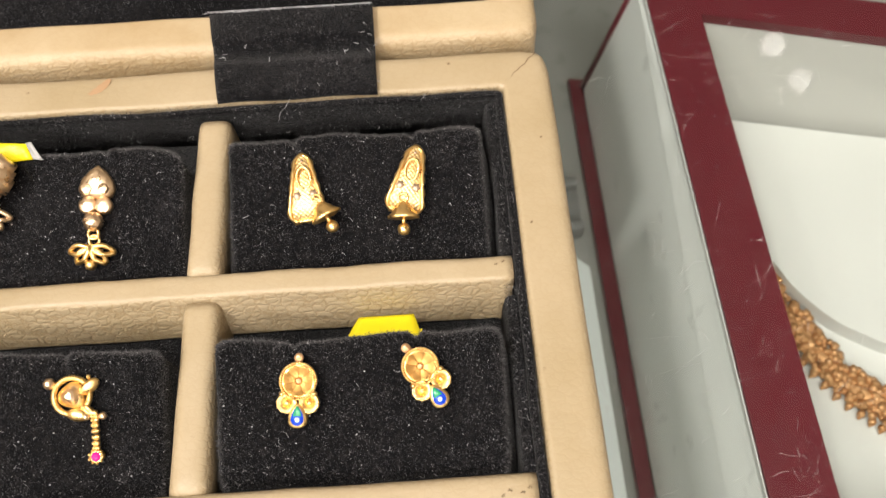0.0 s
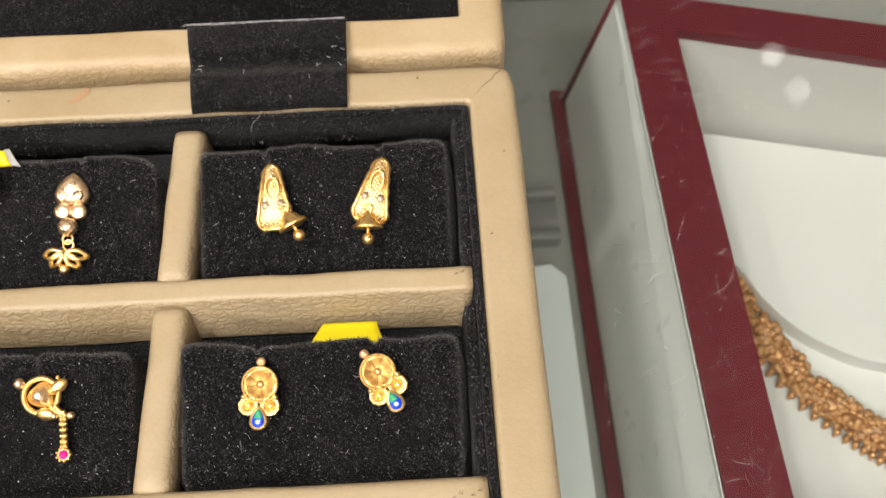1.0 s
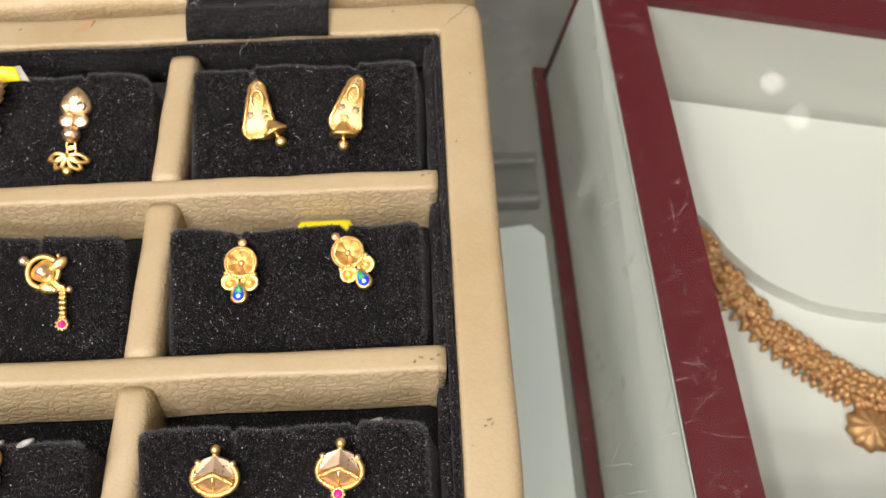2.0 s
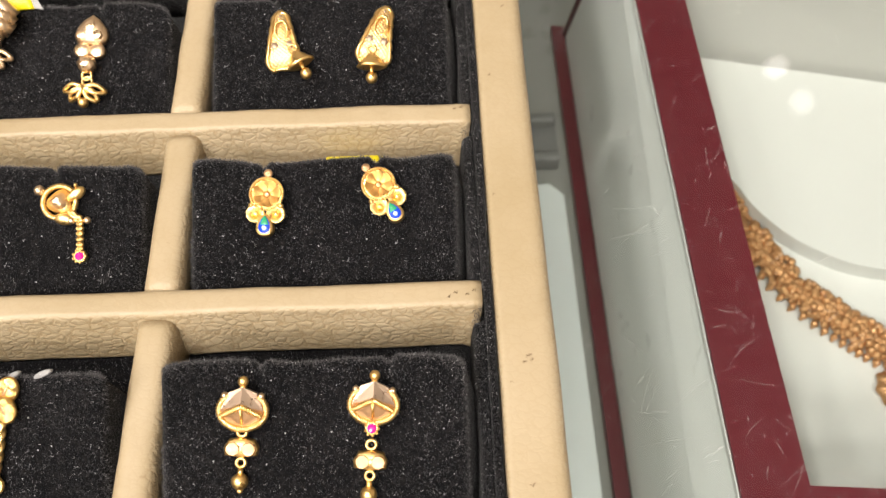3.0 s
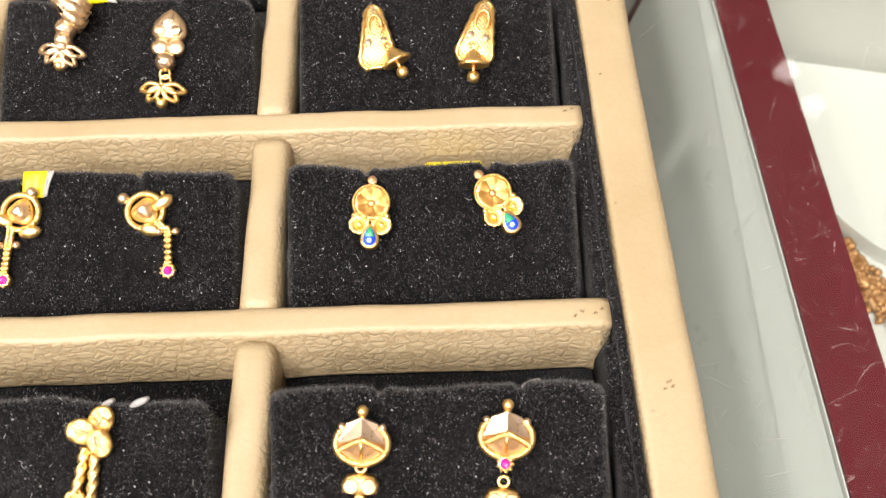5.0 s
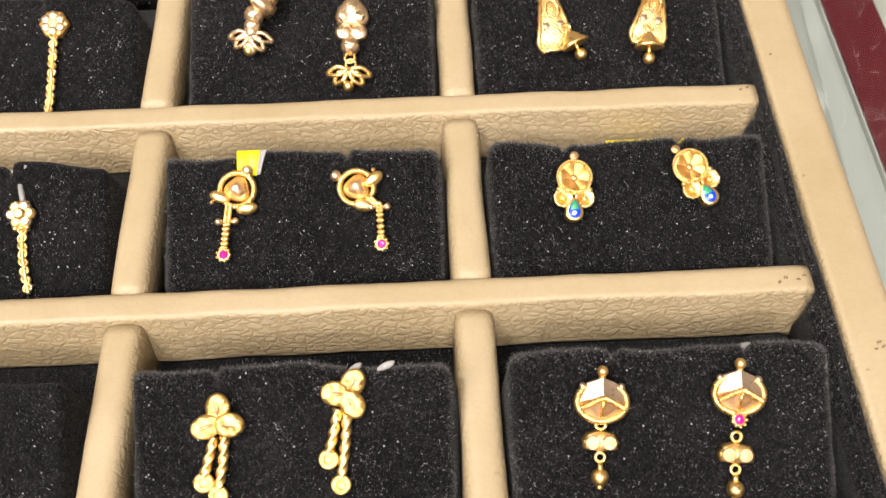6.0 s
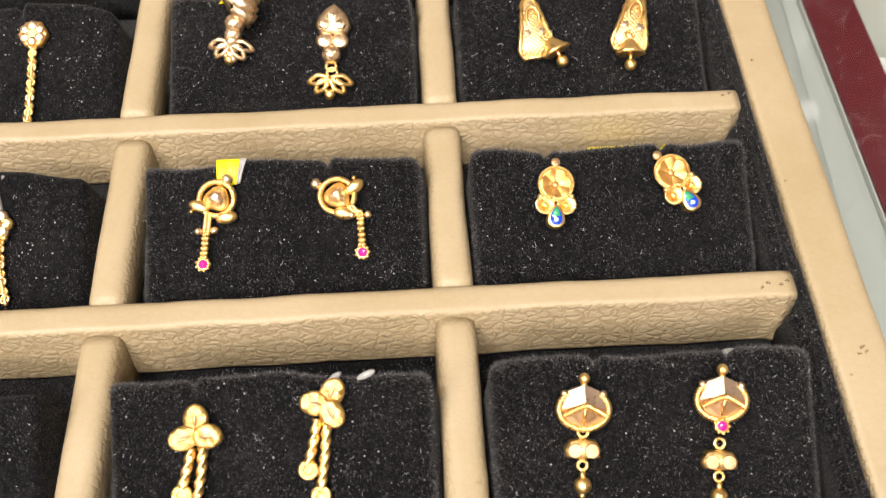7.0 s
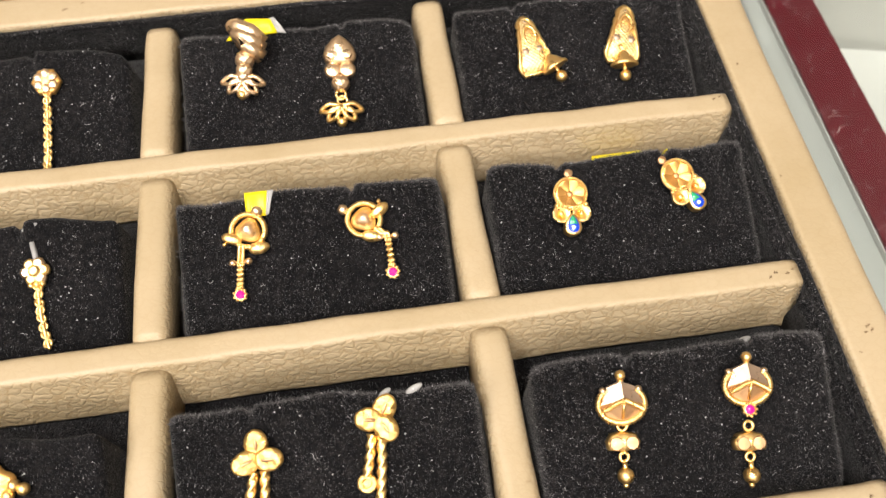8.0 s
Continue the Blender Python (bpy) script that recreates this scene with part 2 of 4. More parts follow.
def rbox(x0, x1, y0, y1, z0, z1, r=0.05, seg=2):
    bm = bmesh.new()
    bmesh.ops.create_cube(bm, size=1)
    for v in bm.verts:
        v.co = ((x0 + x1) / 2 + v.co.x * (x1 - x0), (y0 + y1) / 2 + v.co.y * (y1 - y0), (z0 + z1) / 2 + v.co.z * (z1 - z0))
    if r:
        bmesh.ops.bevel(bm, geom=bm.edges[:], offset=r, segments=seg, affect="EDGES", profile=0.5)
    return bm


def skin(bm, rings, close_u=True, close_v=False, caps=True):
    """Faces between rings of points."""
    rows = [[bm.verts.new(p) for p in ring] for ring in rings]
    n = len(rows[0])
    pairs = list(zip(rows, rows[1:])) + ([(rows[-1], rows[0])] if close_v else [])
    for a, b in pairs:
        for i in range(n if close_u else n - 1):
            j = (i + 1) % n
            bm.faces.new((a[i], a[j], b[j], b[i]))
    if caps and close_u and not close_v:
        bm.faces.new(rows[0][::-1])
        bm.faces.new(rows[-1])
    return bm


def tube(bm, pts, r, seg=8, closed=False, lobes=0, twist=0.0, depth=0.3):
    """A tube along points, with twisted strands when lobes is set."""
    pts = [Vector(p) for p in pts]
    rings, s, up = [], 0.0, Vector((0, 0, 1))
    for i, p in enumerate(pts):
        a = pts[i - 1] if closed or i else p
        b = pts[(i + 1) % len(pts)] if closed or i + 1 < len(pts) else p
        d = (b - a).normalized()
        if i:
            s += (p - pts[i - 1]).length
        side = d.cross(up)
        side = side.normalized() if side.length > 1e-4 else Vector((1, 0, 0))
        nrm = side.cross(d)
        ring = []
        for k in range(seg):
            th = 2 * math.pi * k / seg
            rr = r * (1 + (depth * math.cos(lobes * th + twist * s) if lobes else 0))
            ring.append(p + side * (math.cos(th) * rr) + nrm * (math.sin(th) * rr))
        rings.append(ring)
    return skin(bm, rings, True, closed, True)


def circle(cx, cy, z, r, n=32, a0=0.0, a1=360.0, squash=1.0):
    full = abs(a1 - a0) >= 360
    m = n if full else n - 1
    return [(cx + r * math.cos(radians(a0 + (a1 - a0) * i / m)), cy + squash * r * math.sin(radians(a0 + (a1 - a0) * i / m)), z) for i in range(n)]


def ball(bm, x, y, z, r, sx=1.0, sy=1.0, sz=1.0, u=14, v=9):
    m = Matrix.Translation((x, y, z)) @ Matrix.Diagonal((sx, sy, sz, 1))
    bmesh.ops.create_uvsphere(bm, u_segments=u, v_segments=v, radius=r, matrix=m)
    return bm


def lathe(bm, x, y, z, profile, n=28, petals=0, depth=0.0, notch=0.0):
    """Rings of (radius, height) about the z axis; petals ripple them."""
    rings = []
    for r, h in profile:
        ring = []
        for k in range(n):
            th = 2 * math.pi * k / n
            c = math.cos(petals * th) if petals else 0
            ring.append((x + r * (1 + notch * c) * math.cos(th), y + r * (1 + notch * c) * math.sin(th), z + h + depth * c * r))
        rings.append(ring)
    return skin(bm, rings, True, False, True)


def plate(bm, outline, z0, z1, bevel=0.02, dome=0.0):
    """A flat piece with an outline, a chamfered upper edge and a slight dome."""
    c = Vector((sum(p[0] for p in outline) / len(outline), sum(p[1] for p in outline) / len(outline)))
    def ring(k, z):
        return [(c.x + (x - c.x) * k, c.y + (y - c.y) * k, z) for x, y in outline]
    size = max((Vector(p) - c).length for p in outline)
    k = 1 - bevel / size
    rings = [ring(1, z0), ring(1, z1 - bevel), ring(k, z1)]
    if dome:
        rings += [ring(k * 0.7, z1 + dome * 0.6), ring(k * 0.35, z1 + dome * 0.93), ring(k * 0.05, z1 + dome)]
    return skin(bm, rings)


def loop(x0, x1, y0, y1, r, seg=8):
    """Points of a rounded rectangle."""
    pts = []
    for cx, cy, a in ((x1 - r, y1 - r, 0), (x0 + r, y1 - r, 90), (x0 + r, y0 + r, 180), (x1 - r, y0 + r, 270)):
        pts += [(cx + r * math.cos(radians(a + 90 * i / seg)), cy + r * math.sin(radians(a + 90 * i / seg))) for i in range(seg + 1)]
    out = []
    for i, p in enumerate(pts):
        q = pts[(i + 1) % len(pts)]
        n = max(1, int(math.dist(p, q) / 0.35))
        out += [(p[0] + (q[0] - p[0]) * k / n, p[1] + (q[1] - p[1]) * k / n) for k in range(n)]
    return out


def frame_ring(bm, x0, x1, y0, y1, profile, r0, r1, wob=0.0, seed=0.0):
    """A profile of (outward, height) swept round a rectangle: the corners open from r0 to r1."""
    widest = max(u for u, _ in profile) or 1.0
    base = loop(x0, x1, y0, y1, r0)
    rings = []
    for u, h in profile:
        k = max(0.0, u / widest)
        rr = r0 + (r1 - r0) * k
        ex0, ex1, ey0, ey1 = x0 - u, x1 + u, y0 - u, y1 + u
        ring = []
        for px, py in base:
            # each base point moves out to the matching rounded rectangle
            qx = (px - x0) / (x1 - x0) * (ex1 - ex0) + ex0
            qy = (py - y0) / (y1 - y0) * (ey1 - ey0) + ey0
            dx, dy = max(ex0 + rr - qx, 0, qx - (ex1 - rr)), max(ey0 + rr - qy, 0, qy - (ey1 - rr))
            if dx > 0 and dy > 0:
                sx, sy = (1 if qx > (ex0 + ex1) / 2 else -1), (1 if qy > (ey0 + ey1) / 2 else -1)
                d = math.hypot(dx, dy)
                if d > rr:
                    qx, qy = (ex1 - rr if sx > 0 else ex0 + rr) + sx * dx / d * rr, (ey1 - rr if sy > 0 else ey0 + rr) + sy * dy / d * rr
            w = noise.noise(Vector((qx * 0.5, qy * 0.5, seed + h))) * wob
            ring.append((qx + w, qy + w, h + w * 0.6))
        rings.append(ring)
    return skin(bm, rings, True, True, False)


def arc_profile(points, radii, seg=5):
    """A closed outline with rounded corners, from corner points and their radii."""
    out = []
    n = len(points)
    for i in range(n):
        p, a, b = Vector(points[i]), Vector(points[i - 1]), Vector(points[(i + 1) % n])
        r = radii[i]
        if r <= 0:
            out.append(tuple(p))
            continue
        da, db = (a - p).normalized(), (b - p).normalized()
        s, e = p + da * r, p + db * r
        for k in range(seg + 1):
            t = k / seg
            out.append(tuple(s * (1 - t) ** 2 + p * 2 * t * (1 - t) + e * t * t))
    return out


def smooth_path(pts, n):
    """Even points on a smooth curve through a few."""
    pts = [Vector(p) for p in pts]
    out = []
    for i in range(len(pts) - 1):
        p0, p1, p2, p3 = pts[max(0, i - 1)], pts[i], pts[i + 1], pts[min(len(pts) - 1, i + 2)]
        for k in range(n):
            t = k / n
            out.append(0.5 * (2 * p1 + (p2 - p0) * t + (2 * p0 - 5 * p1 + 4 * p2 - p3) * t * t + (3 * p1 - p0 - 3 * p2 + p3) * t ** 3))
    return out + [pts[-1]]


# ---- counter, shelf below and room ----
counter = solid("counter_glass", rbox(-70, 60, -45, 45, -4.5, -3.5, 0.0), GLASS, "scratched clear glass counter top", "counter top")
counter.visible_shadow = False
counter.data.materials.append(GLASS_BODY)
for face in counter.data.polygons:
    face.material_index = 0 if face.normal.z > 0.5 else 1
solid("shelf_floor", rbox(-70, 60, -45, 45, -14.0, -12.6, 0.1), SHELF, "dark shelf under the glass counter top", "shelf")
for nm, b in (("counter_front", (-70, 60, -46.5, -45.1, -100, -3.6)), ("counter_back", (-70, 60, 45.1, 46.5, -100, -3.6)), ("counter_side", (-71.5, -70.1, -45, 45, -100, -3.6)), ("counter_side", (60.1, 61.5, -45, 45, -100, -3.6))):
    solid(nm, rbox(*b, 0.2), SHELF, "dark shop counter panel", "counter")
# Unseen room around the counter; its pale floor is there to bounce light up.
solid("floor", rbox(-260, 260, -260, 260, -104, -100.1, 0), BOUNCE_FLOOR, "pale unseen floor that bounces light into the room", "floor")
solid("ceiling", rbox(-260, 260, -260, 260, 160, 166, 0), CEIL, "pale shop ceiling", "ceiling")
solid("wall_north", rbox(-260, 260, 260.1, 266, -100, 159.9, 0), ROOM, "painted shop wall", "wall")
solid("wall_south", rbox(-260, 260, -266, -260.1, -100, 159.9, 0), ROOM, "painted shop wall", "wall")
solid("wall_east", rbox(260.1, 266, -260, 260, -100, 159.9, 0), ROOM, "painted shop wall", "wall")
solid("wall_west", rbox(-266, -260.1, -260, 260, -100, 159.9, 0), ROOM, "painted shop wall", "wall")

# ---- jewellery box ----
X0, X1, Y0, Y1 = -17.7, 0.2, -12.3, 3.95  # inside of the rim
RIM = arc_profile([(0.0, -1.0), (0.0, 0.08), (1.02, 0.04), (1.05, -3.45), (0.5, -3.45)], [0, 0.12, 0.30, 0.1, 0])
box = thing("jewellery_box", -8.7, -4.2, -3.5, "open cream leatherette earring box with black velvet cells, on the glass", "jewellery box")


def boxed(name, bm, mat, label="", owner=None, base=(-8.7, -4.2, -3.5), smooth=True):
    bmesh.ops.translate(bm, verts=bm.verts, vec=(-base[0], -base[1], -base[2]))
    return part(name, bm, mat, owner or box, label, smooth)


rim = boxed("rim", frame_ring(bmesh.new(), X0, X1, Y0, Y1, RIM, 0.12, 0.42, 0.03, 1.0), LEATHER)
LIN = arc_profile([(-0.17, -1.2), (-0.17, -0.02), (-0.015, -0.02), (-0.015, -1.2)], [0, 0.07, 0.05, 0])
boxed("velvet_lining", frame_ring(bmesh.new(), X0, X1, Y0, Y1, LIN, 0.1, 0.1, 0.05, 4.0), VELVET)
boxed("velvet_base", rbox(X0 + 0.02, X1 - 0.02, Y0 + 0.02, Y1 - 0.02, -1.6, -1.10, 0.0), VELVET)
boxed("bottom", rbox(X0 + 0.1, X1 - 0.1, Y0 + 0.1, Y1 - 0.1, -3.5, -1.65, 0.0), LEATHER)


def bar(x0, x1, y0, y1, z0, z1, along, rt=0.16, seed=0.0, flare=0.0):
    """A padded, leather-covered divider with a soft, slightly uneven top."""
    length, wide = ((x1 - x0), (y1 - y0)) if along == "x" else ((y1 - y0), (x1 - x0))
    if along == "x":  # the front face leans back to a narrow top
        outline = arc_profile([(-0.04, z0), (-0.085, -1.0), (0.25, z1), (wide, z1), (wide, z0)], [0, 0.03, 0.09, 0.22, 0], 6)
    else:
        outline = arc_profile([(-0.05, z0), (0, z1), (wide, z1), (wide + 0.05, z0)], [0, rt, rt, 0], 6)
    n = max(6, int(length / 0.18))
    rings = []
    for i in range(n + 1):
        s = i / n
        end = min(s, 1 - s) * length
        lift = 0.0 if end > 0.12 else -(0.12 - end) * 0.35
        ring = []
        for u, h in outline:
            top = max(0.0, (h - z0) / (z1 - z0))
            px, py = (x0 + s * length, y0 + u) if along == "x" else (x0 + u, y0 + s * length)
            w = noise.noise(Vector((px * 0.8, py * 0.8, seed))) * 0.028 + noise.noise(Vector((px * 3, py * 3, seed + h * 2))) * 0.008
            fl = flare * max(0.0, 1 - (1 - s) * length / 0.35)
            side = max(-1.0, (u / wide - 0.5) * 2)
            if along == "x":
                px -= 0.14 * (1 - top) * max(0.0, 1 - (1 - s) * length / 0.3)
                py += w + side * fl * 0.5 * (1 - top)
            else:
                px += w
            ring.append((px, py, h + w * 0.6 + lift * top))
        rings.append(ring)
    return skin(bmesh.new(), rings)


BARS_Y = [(-0.62, 0.15), (-4.64, -3.86), (-8.68, -7.92)]
for k, (y0, y1) in enumerate(BARS_Y):
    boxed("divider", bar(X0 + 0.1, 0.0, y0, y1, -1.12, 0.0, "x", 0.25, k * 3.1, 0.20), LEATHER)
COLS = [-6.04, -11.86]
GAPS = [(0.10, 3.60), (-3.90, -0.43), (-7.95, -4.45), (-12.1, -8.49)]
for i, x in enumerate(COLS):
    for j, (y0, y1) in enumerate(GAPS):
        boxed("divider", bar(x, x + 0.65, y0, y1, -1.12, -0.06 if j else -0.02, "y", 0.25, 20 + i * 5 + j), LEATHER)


def pad(x0, x1, y0, y1, slits, seed, front, rear, cut=0.0):
    """A sloping velvet cushion with a soft edge, an uneven back edge and a slit behind each earring."""
    nx, ny = 96, 54
    rows = []
    for j in range(ny + 1):
        row = []
        for i in range(nx + 1):
            u, v = i / nx, j / ny
            u, v = u - 0.08 * math.sin(2 * math.pi * u) * 0.9, v - 0.08 * math.sin(2 * math.pi * v) * 0.9
            x, y = x0 + u * (x1 - x0), y0 + v * (y1 - y0)
            rc = 0.22
            qx, qy = min(max(x, x0 + rc), x1 - rc), min(max(y, y0 + rc), y1 - rc)
            far = math.hypot(x - qx, y - qy)
            if x != qx and y != qy and far > 1e-6:
                square = rc / max(abs(x - qx), abs(y - qy))
                k = min(1.0, rc / (far * square)) if square else 1.0
                x, y = qx + (x - qx) * k, qy + (y - qy) * k
            inner = rc - math.hypot(x - qx, y - qy)
            d = inner if x != qx and y != qy else min(x - x0, x1 - x, y - y0, y1 - y)
            r = 0.17
            round_off = 0.0 if d > r else r - math.sqrt(max(0, r * r - (r - d) ** 2))
            h = front + (rear - front) * v - round_off * 1.3 + noise.noise(Vector((x * 0.7, y * 0.7, seed))) * 0.05 + noise.noise(Vector((x * 3, y * 3, seed))) * 0.018
            back = max(0.0, (v - 0.6) / 0.4)
            y += back * (noise.noise(Vector((x * 0.9, seed, 0.3))) * 0.14 - cut * max(0.0, (x - (x1 - 0.9)) / 0.9) ** 2)
            h += back * noise.noise(Vector((x * 0.8, seed + 9, 1.3))) * 0.07
            for s in slits:
                near = math.exp(-((x - s) / 0.06) ** 2) * max(0.0, 1 - (y1 - y) / 0.45)
                h -= 0.16 * near
                y -= back * 0.05 * near
                h += 0.05 * math.exp(-(((x - s - 0.16) / 0.12) ** 2)) * back
            row.append((x, y, h))
        rows.append(row)
    if seed < 22 and x0 > -16:
        pile(rows, 7000, seed, 0.2)
        pile(rows, 2600, seed + 50, 1.0, PILE_EDGE)
    bm = bmesh.new()
    skin(bm, rows, False, False, False)
    ext = bmesh.ops.extrude_edge_only(bm, edges=[e for e in bm.edges if e.is_boundary])
    for v in ext["geom"]:
        if isinstance(v, bmesh.types.BMVert):
            v.co.z = -1.09
            v.co.x += 0.24 if v.co.x > x1 - 0.05 else (-0.08 if v.co.x < x0 + 0.05 else 0.0)
    return bm


def pile(surface, count, seed, share=0.45, mat=None):
    """Hairs that stand on a cushion, thickest along its edges; each is one thin blade."""
    rnd = random.Random(seed)
    rows = len(surface)
    cols = len(surface[0])
    verts, faces = [], []
    for k in range(count):
        if rnd.random() < share:  # along an edge
            side, run, off = rnd.randrange(4), rnd.random(), abs(rnd.gauss(0, 0.045))
            u, v = ((run, 1 - off), (run, 1 - off * 1.6), (run, 1 - off), (off * 0.5, run) if run < 0.5 else (1 - off * 0.5, run * 2 - 1))[side]
        else:
            u, v = rnd.random(), rnd.random()
        i, j = min(cols - 2, int(u * (cols - 1))), min(rows - 2, int(v * (rows - 1)))
        p, px, py = Vector(surface[j][i]), Vector(surface[j][i + 1]), Vector(surface[j + 1][i])
        p = p + (px - p) * rnd.random() + (py - p) * rnd.random()
        nrm = (px - Vector(surface[j][i])).cross(py - Vector(surface[j][i]))
        nrm = nrm.normalized() if nrm.length > 1e-9 else Vector((0, 0, 1))
        lean = Vector((rnd.gauss(0, 1), rnd.gauss(0, 1), rnd.gauss(0, 0.4)))
        d = (nrm + lean * 0.75).normalized() * rnd.choice((0.03, 0.04, 0.05, 0.06, 0.085))
        w = d.cross(Vector((rnd.random() - 0.5, rnd.random() - 0.5, 1))).normalized() * rnd.uniform(0.0025, 0.005)
        n = len(verts)
        verts += [(p - w) * CM, (p + w) * CM, (p + d) * CM]
        faces.append((n, n + 1, n + 2))
    me = bpy.data.meshes.new("velvet_nap")
    me.from_pydata([tuple(v - Vector((-8.7, -4.2, -3.5)) * CM) for v in verts], [], faces)
    me.materials.append(mat or PILE)
    ob = new("velvet_nap", me)
    ob.parent = box
    return tagged(ob, "short grey hairs of the velvet", kind="stuff")


PAD_X = [(-5.30, -0.36), (-11.02, -6.16), (-16.9, -11.98)]
PAD_Y = [(0.20, 2.74), (-3.80, -1.46), (-7.85, -5.55), (-11.9, -9.5)]
SLOPE = [(-0.48, 0.48), (-0.48, 0.47), (-0.53, 0.65), (-0.53, 0.60)]  # heights of the cushions' front and back edges
SLITS = {(0, 0): (-4.0, -1.72), (0, 1): (-9.75, -7.63), (0, 2): (-13.95,), (1, 0): (-3.93, -1.85), (1, 1): (-9.7, -7.8), (1, 2): (-13.75,),
         (2, 0): (-3.68, -1.6), (2, 1): (-9.75, -7.65), (2, 2): (-13.8,)}
for j, (y0, y1) in enumerate(PAD_Y):
    for i, (x0, x1) in enumerate(PAD_X):
        boxed("velvet_pad", pad(x0, x1, y0, y1, SLITS.get((j, i), ()), j * 7.3 + i * 2.1 + 1, *SLOPE[j], 0.3 if (j, i) in ((0, 1), (0, 2)) else 0.05), VELVET)


def fold(x0, x1, y0, y1, top, seed):
    """A soft roll of velvet along the lining."""
    rings = []
    n = 40
    for i in range(n + 1):
        y = y0 + (y1 - y0) * i / n
        w = noise.noise(Vector((0.2, y * 0.9, seed))) * 0.05
        rings.append([(x + w, y, h + w) for x, h in arc_profile([(x0, -1.09), (x0 + 0.06, top), (x1, top + 0.1), (x1, -1.09)], [0, 0.10, 0.06, 0], 5)])
    return skin(bmesh.new(), rings)


for j, (y0, y1) in enumerate(((0.17, 3.72), (-3.84, -0.66), (-7.88, -4.68), (-12.0, -8.72))):
    boxed("lining_fold", fold(-0.24, 0.03, y0, y1, -0.22, j * 3.7), VELVET)
# hairs along the top edges of the lining, on the fold beside it and on the wall behind
for corner, run, across, count in (((0.02, -11.9, 0.0), (0, 15.7, 0), (0.17, 0, 0.0), 5000), ((-0.20, -11.9, -0.16), (0, 15.5, 0), (0.19, 0, 0.09), 5000),
                                   ((-14.6, 3.78, -0.02), (14.7, 0, 0), (0, 0.16, 0.0), 5000), ((-14.6, 3.77, -0.9), (14.6, 0, 0), (0, 0.01, 0.85), 4000)):
    c, r, a = Vector(corner), Vector(run), Vector(across)
    pile([[tuple(c + r * (i / 60) + a * j) for i in range(61)] for j in (0.0, 0.5, 1.0)], count, 31 + count, 0.0)


def crack(x0, y0, x1, y1, z, w, seed):
    """A dark split in the covering."""
    n = 24
    rows = []
    for i in range(n + 1):
        t = i / n
        j = noise.noise(Vector((t * 7, seed, 0))) * 0.05
        hw = w * (0.35 + 0.65 * abs(noise.noise(Vector((t * 9, seed, 4))))) * (0.2 + 0.8 * math.sin(math.pi * (0.08 + 0.84 * t)))
        dx, dy = y1 - y0, x0 - x1
        l = math.hypot(dx, dy)
        cx, cy = x0 + (x1 - x0) * t + dx / l * j, y0 + (y1 - y0) * t + dy / l * j
        rows.append([(cx - dx / l * hw, cy - dy / l * hw, z), (cx, cy, z + 0.012), (cx + dx / l * hw, cy + dy / l * hw, z)])
    return skin(bmesh.new(), rows, False, False, False)


boxed("seam", crack(0.2, 3.98, 0.98, 4.80, 0.062, 0.022, 2.0), SEAM, "split mitre seam", rim)
boxed("seam", crack(-11.9, 3.98, -11.9, 4.85, 0.062, 0.010, 5.0), SEAM, "", rim)

for k, (sx, sy, l) in enumerate(((0.66, -5.45, 0.10), (0.72, -5.53, 0.07), (0.60, -5.55, 0.06), (0.40, 0.70, 0.05), (0.36, -5.90, 0.05), (0.55, -7.6, 0.09), (0.80, 2.6, 0.06), (-9.6, 4.5, 0.06), (-0.9, 4.6, 0.05), (0.30, -2.2, 0.05), (-13.6, 4.3, 0.10), (-13.2, 4.45, 0.06))):
    boxed("scuff", crack(sx, sy, sx + l, sy + l * 0.5, 0.072, 0.02, k * 1.7), SEAM, "", rim)
for k, (sx, yb) in enumerate(((-0.35, -0.10), (-0.22, -0.05), (-0.50, -4.18), (-0.30, -4.22), (-0.18, -4.15), (-0.62, -4.25), (-0.4, -8.2))):
    boxed("scuff", crack(sx, yb, sx + 0.07, yb + 0.02, 0.012, 0.018, k * 2.3), SEAM)

# ---- open lid behind the box ----
lid = thing("box_lid", -8.7, 13.0, -3.5, "opened cream leatherette box lid with black velvet lining, laid flat", "box lid")
LB = (-8.7, 13.0, -3.5)
LRIM = arc_profile([(0.0, -1.0), (0.0, 0.02), (1.02, -0.04), (1.05, -3.45), (0.5, -3.45)], [0, 0.12, 0.34, 0.1, 0])
boxed("lid_rim", frame_ring(bmesh.new(), X0, 0.14, 6.42, 21.0, LRIM, 0.1, 0.45, 0.03, 8.0), LEATHER_OLD, "", lid, LB)
boxed("lid_velvet", rbox(X0 - 0.1, 0.24, 6.32, 21.1, -1.4, -0.30, 0.0), VELVET_CLEAN, "", lid, LB)
boxed("lid_panel", rbox(X0 - 0.1, 0.24, 6.32, 21.1, -3.5, -1.45, 0.0), LEATHER_OLD, "", lid, LB)


